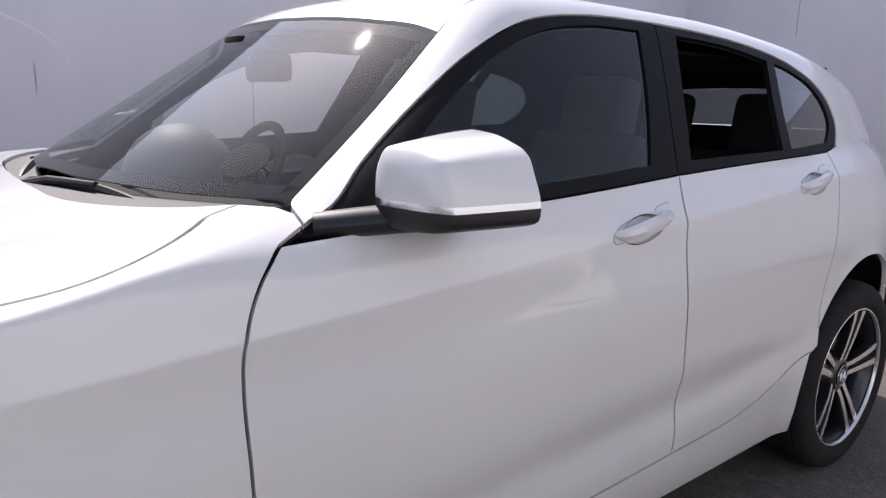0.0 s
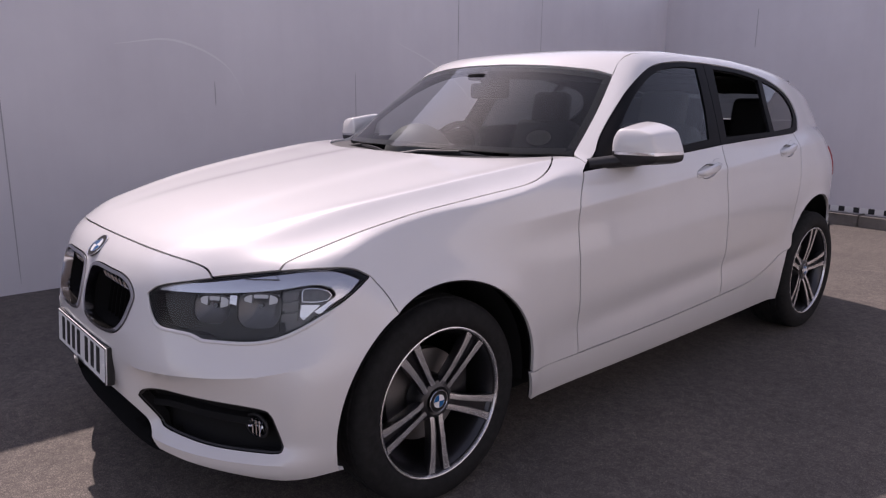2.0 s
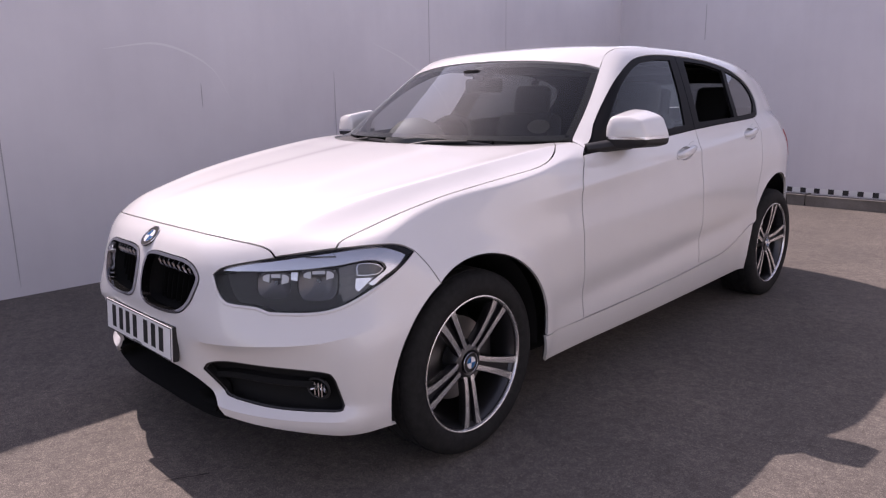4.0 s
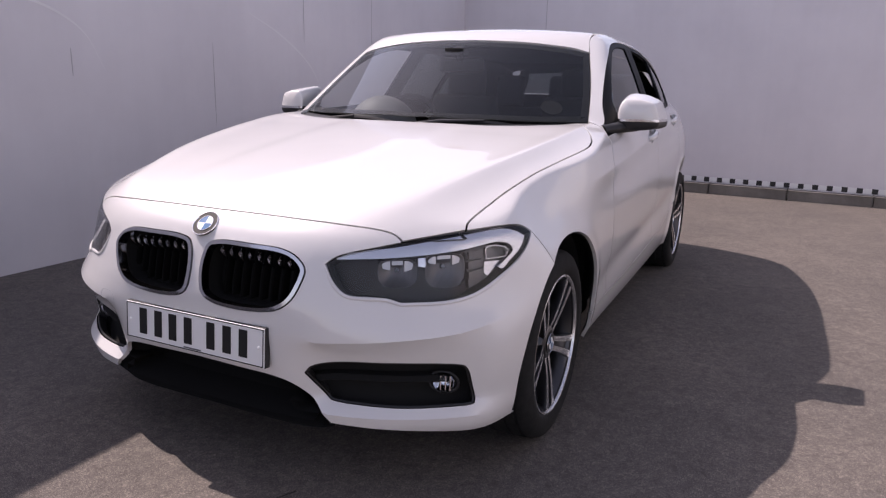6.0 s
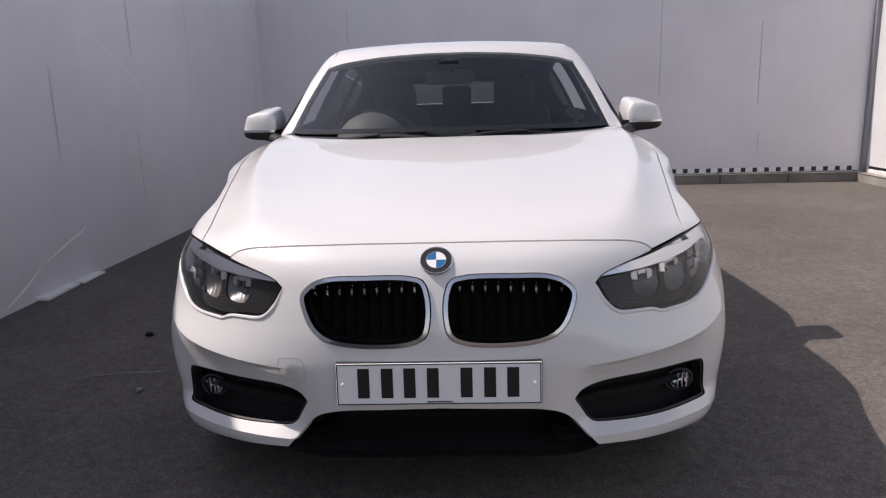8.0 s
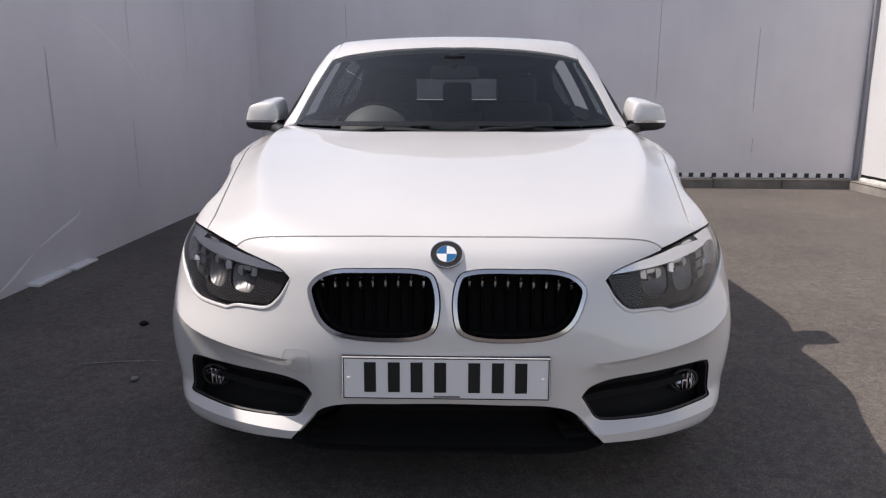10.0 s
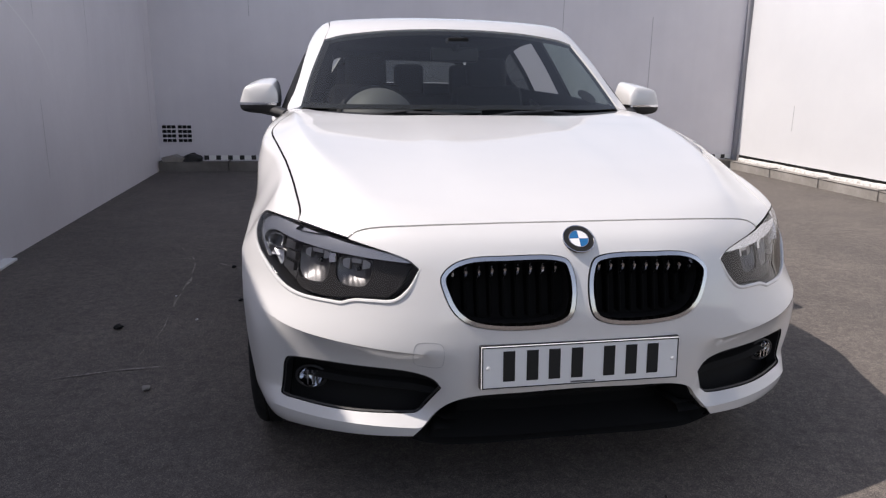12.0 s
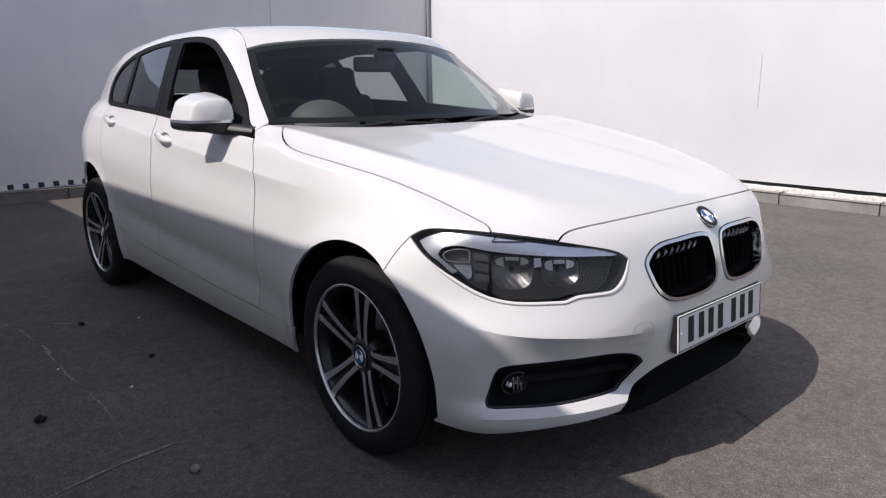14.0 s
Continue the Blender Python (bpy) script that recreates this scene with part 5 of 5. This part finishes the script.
def headlamp(flip):
    sx = -1 if flip else 1
    g = new("headlamp")
    g.parent = car
    sheet("lens", panel_data(Wrap, HEADLAMP, (), gap=0.0025, grid=0.02, offset=-0.001, rim=0.008), LENS, g, "clear curved headlamp lens", flip)
    sheet("housing", panel_data(Wrap, HEADLAMP, (), gap=0.001, grid=0.02, offset=-0.085, rim=-0.083), LAMP_DARK, g, "dark headlamp housing", flip)
    ring = shrink(HEADLAMP, Wrap, 0.0032)
    sheet("seal", panel_data(Wrap, HEADLAMP, [ring], gap=0.001, grid=0.01, offset=-0.005, rim=0.02), BLACK_SATIN, g, "", flip)
    top = [(-0.836, 0.713), (-0.80, 0.727), (-0.705, 0.741), (-0.53, 0.768), (-0.44, 0.778), (-0.395, 0.777), (-0.355, 0.766), (-0.320, 0.749)]
    low = [(-0.320, 0.749), (-0.345, 0.722), (-0.39, 0.690), (-0.418, 0.668), (-0.43, 0.674)]
    under = [(-0.43, 0.674), (-0.392, 0.702), (-0.378, 0.716), (-0.386, 0.733), (-0.41, 0.742), (-0.433, 0.744), (-0.514, 0.731), (-0.609, 0.721), (-0.71, 0.714), (-0.836, 0.708)]
    brow = edge(W(*top), W(*low), W(*under), W((-0.836, 0.708), (-0.836, 0.713)))
    sheet("brow", panel_data(Wrap, brow, (), gap=0.0, grid=0.012, offset=-0.012, rim=0.022), SATIN_CHROME, g, "broad silver brow", flip)
    # dark bezel with two openings, low lip in front of it
    bezel = edge(W((-0.835, 0.70), (-0.71, 0.712), (-0.609, 0.719), (-0.514, 0.729)), W((-0.514, 0.729), (-0.514, 0.62)), W((-0.514, 0.62), (-0.54, 0.607), (-0.65, 0.604), (-0.70, 0.612), (-0.785, 0.618)), W((-0.785, 0.618), (-0.81, 0.645), (-0.835, 0.70)))
    a_box, b_box = (-0.736, -0.640, 0.636, 0.711), (-0.618, -0.514, 0.630, 0.722)

    def opening(s0, s1, z0, z1):
        return edge(W((s0, z1), (s1, z1)), W((s1, z1), (s1 - 0.002, z0 + 0.02), (s1 - 0.016, z0 + 0.003)), W((s1 - 0.016, z0 + 0.003), ((s0 + s1) / 2, z0), (s0 + 0.016, z0 + 0.004)), W((s0 + 0.016, z0 + 0.004), (s0 + 0.002, z0 + 0.022), (s0, z1)))
    sheet("bezel", panel_data(Wrap, bezel, [opening(*a_box), opening(*b_box)], gap=0.001, grid=0.014, offset=-0.034, rim=0.012), LAMP_DARK, g, "dark grey lamp bezel", flip)
    for box in (a_box, b_box):
        bowl = hollow("reflector", *box, 0.040, 0.026, REFLECTOR, g, sx, "silver lamp reflector with a flat top")
        c = Wrap.out(np.array([((box[0] + box[1]) / 2, box[2] + 0.6 * (box[3] - box[2]))]))[0]
        d = normals_of(c[None], lower)[0]
        bm = tube_bm([Vector((sx * v[0], v[1], v[2])) for v in (c - d * 0.078, c - d * 0.056)], [0.008, 0.006], 12)
        part("bulb_cap", bm, BLACK_GLOSS, bowl)
        for s0, s1, drop, lean in ((box[0] + 0.006, box[0] + 0.030, 0.030, 0.005), (box[0] + 0.034, box[1] - 0.034, 0.016, 0.0), (box[1] - 0.030, box[1] - 0.006, 0.034, -0.005)):
            z0, z1 = box[3] - drop, box[3] - 0.004
            facet = edge(W((s0 + max(lean, 0), z0 + max(lean, 0)), (s1 + min(lean, 0), z0 - min(lean, 0))), W((s1 + min(lean, 0), z0 - min(lean, 0)), (s1, z1)), W((s1, z1), (s0, z1)), W((s0, z1), (s0 + max(lean, 0), z0 + max(lean, 0))))
            sheet("facet", panel_data(Wrap, facet, (), gap=0.0, grid=0.01, offset=-0.046, rim=0.012), BRIGHT_REFLECTOR, bowl, "", flip)
    for s0, s1, z0, z1 in ((-0.638, -0.620, 0.690, 0.713),):
        step = edge(W((s0, z0), (s1, z0 - 0.004)), W((s1, z0 - 0.004), (s1, z1)), W((s1, z1), (s0, z1)), W((s0, z1), (s0, z0)))
        sheet("centre_step", panel_data(Wrap, step, (), gap=0.0, grid=0.01, offset=-0.028, rim=0.006), SATIN_CHROME, g, "", flip)
    # stacked silver cells at the outer end
    back = edge(W((-0.512, 0.727), (-0.44, 0.741), (-0.39, 0.73)), W((-0.39, 0.73), (-0.385, 0.705), (-0.46, 0.638), (-0.50, 0.622)), W((-0.50, 0.622), (-0.512, 0.727)))
    sheet("cell_backing", panel_data(Wrap, back, (), gap=0.001, grid=0.012, offset=-0.046, rim=0.02), REFLECTOR, g, "", flip)
    for k in range(3):
        z = 0.646 + 0.028 * k
        cell = edge(W((-0.508 + 0.001 * k, z), (-0.470, z + 0.004)), W((-0.470, z + 0.004), (-0.469, z + 0.025)), W((-0.469, z + 0.025), (-0.508 + 0.001 * k, z + 0.020)), W((-0.508 + 0.001 * k, z + 0.020), (-0.508 + 0.001 * k, z)))
        sheet("reflector_cell", panel_data(Wrap, cell, (), gap=0.0, grid=0.01, offset=-0.024 - 0.003 * (k % 2), rim=0.012), REFLECTOR, g, "", flip)
    upper = edge(W((-0.460, 0.698), (-0.458, 0.731), (-0.425, 0.736), (-0.397, 0.729)), W((-0.397, 0.729), (-0.387, 0.716), (-0.398, 0.701)), W((-0.398, 0.701), (-0.43, 0.697), (-0.460, 0.698)))
    cell = sheet("indicator_cell", panel_data(Wrap, upper, [shrink(upper, Wrap, 0.002)], gap=0.0, grid=0.01, offset=-0.020, rim=0.014), SATIN_CHROME, g, "clear indicator cell", flip)
    sheet("cell_glass", panel_data(Wrap, shrink(upper, Wrap, 0.003), (), gap=0.0, grid=0.012, offset=-0.022, rim=0), LENS, cell, "", flip)
    lower_cell = edge(W((-0.462, 0.690), (-0.415, 0.690)), W((-0.415, 0.690), (-0.455, 0.652)), W((-0.455, 0.652), (-0.464, 0.66), (-0.462, 0.690)))
    sheet("lower_cell", panel_data(Wrap, lower_cell, (), gap=0.0, grid=0.01, offset=-0.026, rim=0.015), SATIN_CHROME, g, "", flip)


headlamp(False)
headlamp(True)


# ---- door handles, mirrors, wipers ----
def handle(parent, y, z, flip):
    sx = -1 if flip else 1
    a = S(*[(y + d, z + 0.014 * d / 0.1) for d in np.linspace(-0.098, 0.112, 15)])
    bm = bmesh.new()
    rings = []
    for i, p in enumerate(a):
        u = i / 14
        lift = 0.030 * math.sin(math.pi * min(1, max(0, u)) ** 0.8) ** 0.45
        h = 0.007 + 0.011 * math.sin(math.pi * u) ** 0.6
        sec = [(0.0 + lift - 0.012, -h), (lift, -h * 0.75), (lift + 0.004, 0), (lift, h * 0.75), (lift - 0.012, h)]
        rings.append([bm.verts.new((sx * (p[0] + dx), p[1], p[2] + dz)) for dx, dz in sec])
    for p, q in zip(rings, rings[1:]):
        for i in range(5):
            bm.faces.new((p[i], p[(i + 1) % 5], q[(i + 1) % 5], q[i]))
    bm.faces.new(rings[0])
    bm.faces.new(rings[-1])
    bar = part("handle", bm, PAINT, parent, "white pull handle")
    for path in ([(-0.045, 0.0185), (-0.078, 0.013), (-0.099, 0.003), (-0.106, -0.008), (-0.098, -0.0165), (-0.072, -0.0185)], [(0.055, 0.0185), (0.068, 0.024), (0.09, 0.026), (0.116, 0.0245)]):
        q = S(*[(y + a_, z + b_ + 0.014 * a_ / 0.1) for a_, b_ in spline(np.array(path), 0.006)])
        part("handle_gap", tube_bm([(sx * (v[0] + 0.0005), v[1], v[2]) for v in q], 0.0012, 6), SEAM, bar)


for k in (0, 1):
    handle(front_doors[k], 1.485, 0.948, k == 1)
    handle(rear_doors[k], 2.335, 1.003, k == 1)


def even(line, n=96):
    """A closed outline walked in n even steps from its first point."""
    p = np.concatenate([line, line[:1]])
    d = np.concatenate([[0], np.cumsum(np.linalg.norm(np.diff(p, axis=0), axis=1))])
    u = np.arange(n) * d[-1] / n
    return np.stack([np.interp(u, d, p[:, k]) for k in range(2)], 1)


def wing_mirror(flip):
    """A shell whose top slopes down to a sharp brow over a flat front face."""
    sx = -1 if flip else 1
    g = new("wing_mirror")
    g.parent = car
    back = even(edge(pts((0.806, 1.022), (0.800, 1.06), (0.803, 1.11), (0.812, 1.138)), pts((0.812, 1.138), (0.822, 1.149), (0.845, 1.153)), pts((0.845, 1.153), (0.90, 1.146), (0.950, 1.128)), pts((0.950, 1.128), (0.966, 1.114), (0.974, 1.096)), pts((0.974, 1.096), (0.990, 1.055), (0.994, 1.036)), pts((0.994, 1.036), (0.990, 1.016), (0.965, 1.005), (0.90, 0.996), (0.84, 0.998), (0.806, 1.022)), step=0.006))
    brow = even(edge(pts((0.810, 1.022), (0.807, 1.06), (0.811, 1.095), (0.822, 1.118)), pts((0.822, 1.118), (0.832, 1.127), (0.850, 1.130)), pts((0.850, 1.130), (0.90, 1.128), (0.940, 1.119)), pts((0.940, 1.119), (0.957, 1.111), (0.966, 1.096)), pts((0.966, 1.096), (0.980, 1.055), (0.984, 1.036)), pts((0.984, 1.036), (0.978, 1.018), (0.957, 1.007), (0.90, 1.000), (0.84, 1.002), (0.810, 1.022)), step=0.006))
    c = np.array([0.89, 1.058])
    steps = [(back, 1.0, 0.0, 0.0)] + [(None, 1.0, v, v) for v in (0.2, 0.4, 0.6, 0.8, 0.94)] + [(brow, k, 1.0, d) for k, d in ((1.0, 0.985), (0.995, 1.005), (0.982, 1.025), (0.965, 1.040), (0.94, 1.055), (0.9, 1.07), (0.8, 1.10), (0.6, 1.13), (0.35, 1.15), (0.1, 1.155))]
    bm = bmesh.new()
    rows = []
    for line, k, v, d in steps:
        w = v ** 1.3
        q = (back * (1 - w) + brow * w) if line is None else line
        q = c + (q - c) * k
        rows.append([bm.verts.new((sx * (0.80 + 0.935 * (x - 0.80)), 0.985 + 0.19 * (x - 0.80) - 0.155 * d, z)) for x, z in q])
    n = len(back)
    for p, q in zip(rows, rows[1:]):
        for j in range(n):
            bm.faces.new((p[j], p[(j + 1) % n], q[(j + 1) % n], q[j]))
    bm.faces.new(rows[-1])
    for z in (1.0475, 1.037):
        geom = bm.verts[:] + bm.edges[:] + bm.faces[:]
        bmesh.ops.bisect_plane(bm, geom=geom, plane_co=(0, 0, z), plane_no=(0, 0, 1), dist=1e-6)
    for name, lo, hi, mat, label in (("cap", 1.0475, 2, PAINT, "white mirror cap"), ("indicator", 1.037, 1.0475, SATIN_CHROME, "thin clear indicator strip"), ("lower_shell", 0, 1.037, BLACK_SATIN, "black lower shell")):
        piece = bm.copy()
        drop = [f for f in piece.faces if not lo < f.calc_center_median().z < hi]
        bmesh.ops.delete(piece, geom=drop, context="FACES")
        bmesh.ops.recalc_face_normals(piece, faces=piece.faces)
        me = bpy.data.meshes.new(name)
        piece.to_mesh(me)
        piece.free()
        finish(name, me, mat, g, label, sharp=50)
    bm.free()

    def plate(name, k, dy, dz, mat):
        bm = bmesh.new()
        q = c + (back - c) * k
        bm.faces.new([bm.verts.new((sx * (0.80 + 0.935 * (x - 0.80)), 0.985 + dy + 0.19 * (x - 0.80), z + dz)) for x, z in q])
        part(name, bm, mat, g)
    plate("mirror_back", 0.98, -0.006, 0.0, BLACK_GLOSS)
    plate("mirror_glass", 0.86, -0.002, 0.006, CHROME)
    foot = [Vector((sx * x, y, z)) for x, y, z in ((0.765, 0.74, 1.000), (0.80, 0.80, 1.006), (0.83, 0.86, 1.012), (0.87, 0.91, 1.017))]
    part("mirror_foot", tube_bm(foot, [0.026, 0.030, 0.031, 0.031], 12, flat=0.8), BLACK_SATIN, g, "black mirror foot")


wing_mirror(False)
wing_mirror(True)


def wiper(x0, x1, y0, y1):
    g = new("wiper")
    g.parent = car
    line = T(*[(x0 + (x1 - x0) * u, y0 + (y1 - y0) * u) for u in np.linspace(0, 1, 14)], way=Screen)
    part("blade", tube_bm([Vector(p) + Vector((0, -0.012, -0.022)) for p in line], [0.004] + [0.007] * 12 + [0.004], 6, flat=1.4), BLACK_SATIN, g)
    arm = [Vector(line[0]) + Vector((0, -0.018, -0.030)), Vector(line[3]) + Vector((0, -0.018, -0.020)), Vector(line[7]) + Vector((0, -0.016, -0.014))]
    part("arm", tube_bm(arm, [0.013, 0.009, 0.006], 8), BLACK_SATIN, g)
    bm = bmesh.new()
    bmesh.ops.create_cone(bm, cap_ends=True, segments=16, radius1=0.014, radius2=0.010, depth=0.024, matrix=Matrix.Translation(arm[0]))
    part("pivot", bm, BLACK_SATIN, g)


wiper(0.02, 0.60, 0.452, 0.605)
wiper(-0.58, -0.04, 0.595, 0.454)

# ---- interior ----
dash = part("dashboard", box_bm(-0.70, 0.70, 0.72, 1.06, 0.62, 0.945, 0.05, 3), DASH, car, "dark grey dashboard")
part("dash_top", box_bm(-0.68, 0.68, 0.56, 0.80, 0.88, 0.935, 0.025, 3), DASH, dash)
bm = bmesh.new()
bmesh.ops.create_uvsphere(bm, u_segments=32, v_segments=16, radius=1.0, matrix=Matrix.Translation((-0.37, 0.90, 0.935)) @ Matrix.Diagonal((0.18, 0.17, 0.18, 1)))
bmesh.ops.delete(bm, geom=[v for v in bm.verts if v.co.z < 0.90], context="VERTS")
part("binnacle", bm, BINNACLE, dash, "grey instrument hood with sunlight in its colour")
part("screen", box_bm(-0.12, 0.12, 0.93, 0.95, 0.945, 1.02, 0.008, 2), BLACK_GLOSS, dash)


def steering():
    g = new("steering_wheel")
    g.parent = car
    m = pose(-0.36, 1.10, 0.945, 62, 0, 0)
    part("ring", tube_bm([m @ Vector((0.185 * math.cos(2 * math.pi * i / 40), 0.185 * math.sin(2 * math.pi * i / 40), 0)) for i in range(40)], 0.016, 8, True), DASH, g)
    bm = box_bm(-0.075, 0.075, -0.07, 0.05, -0.03, 0.02, 0.025, 3)
    bmesh.ops.transform(bm, matrix=m, verts=bm.verts)
    part("boss", bm, DASH, g)
    for a in (0, 180, 270):
        bm = box_bm(0.05, 0.18, -0.016, 0.016, -0.012, 0.008, 0.006, 2)
        bmesh.ops.transform(bm, matrix=m @ pose(0, 0, 0, 0, 0, a), verts=bm.verts)
        part("spoke", bm, SATIN_CHROME if a == 270 else DASH, g)


steering()


def seat(name, x, y, width, rear=False):
    g = new(name)
    g.parent = car
    w = width / 2
    part("cushion", box_bm(x - w, x + w, y - 0.50, y + 0.02, 0.34, 0.56, 0.06, 3), FABRIC, g)
    bm = box_bm(-w, w, -0.07, 0.07, 0, 0.66 if not rear else 0.58, 0.06, 3)
    for v in bm.verts:
        k = v.co.z / 0.62
        v.co.x *= 1 - (0.16 * k * k if not rear else 0.03 * k)
    bmesh.ops.transform(bm, matrix=pose(x, y, 0.48, -16, 0, 0), verts=bm.verts)
    part("backrest", bm, FABRIC, g)
    for hx in ((0,) if not rear else (-0.40, 0.0, 0.40)):
        bm = box_bm(-0.12, 0.12, -0.05, 0.05, 0.0, 0.195, 0.05, 4) if not rear else box_bm(-0.105, 0.105, -0.045, 0.045, 0.0, 0.232, 0.045, 4)
        bmesh.ops.transform(bm, matrix=pose(x + hx, y + (0.175 if not rear else 0.16), 1.09 if not rear else 1.03, -10, 0, 0), verts=bm.verts)
        hr = part("headrest", bm, FABRIC, g)
        for s in (-0.05, 0.05):
            part("post", tube_bm([(x + hx + s, y + 0.165, 1.02), (x + hx + s, y + 0.18, 1.14)], 0.006, 6), SATIN_CHROME, hr)


seat("front_seat", 0.36, 1.72, 0.50)
seat("front_seat", -0.36, 1.72, 0.50)
seat("rear_seat", 0.0, 2.62, 1.24, True)
part("headliner", box_bm(-0.50, 0.50, 1.15, 3.05, 1.355, 1.365, 0.003), BLACK_MATT, car)
part("parcel_shelf", box_bm(-0.55, 0.55, 2.85, 3.30, 0.985, 1.0, 0.004), BLACK_MATT, car)
rear_view = new("interior_mirror")
rear_view.parent = car
part("mirror_body", box_bm(-0.115, 0.115, 1.00, 1.035, 1.235, 1.305, 0.02, 3), BLACK_SATIN, rear_view)
part("mirror_stem", tube_bm([(0, 1.0, 1.29), (0, 0.97, 1.345)], [0.014, 0.03], 8), BLACK_SATIN, rear_view)
part("sensor_cover", box_bm(-0.05, 0.05, 0.92, 1.0, 1.315, 1.345, 0.012, 2), BLACK_MATT, rear_view)
disc_at = T((0.555, 0.715), way=Screen)[0]
bm = bmesh.new()
bmesh.ops.create_cone(bm, cap_ends=True, segments=32, radius1=0.046, radius2=0.046, depth=0.002, matrix=skin_pose(disc_at, cabin) @ pose(0, 0, -0.008))
part("permit_holder", bm, BLACK_MATT, car, "round black permit holder on the glass")
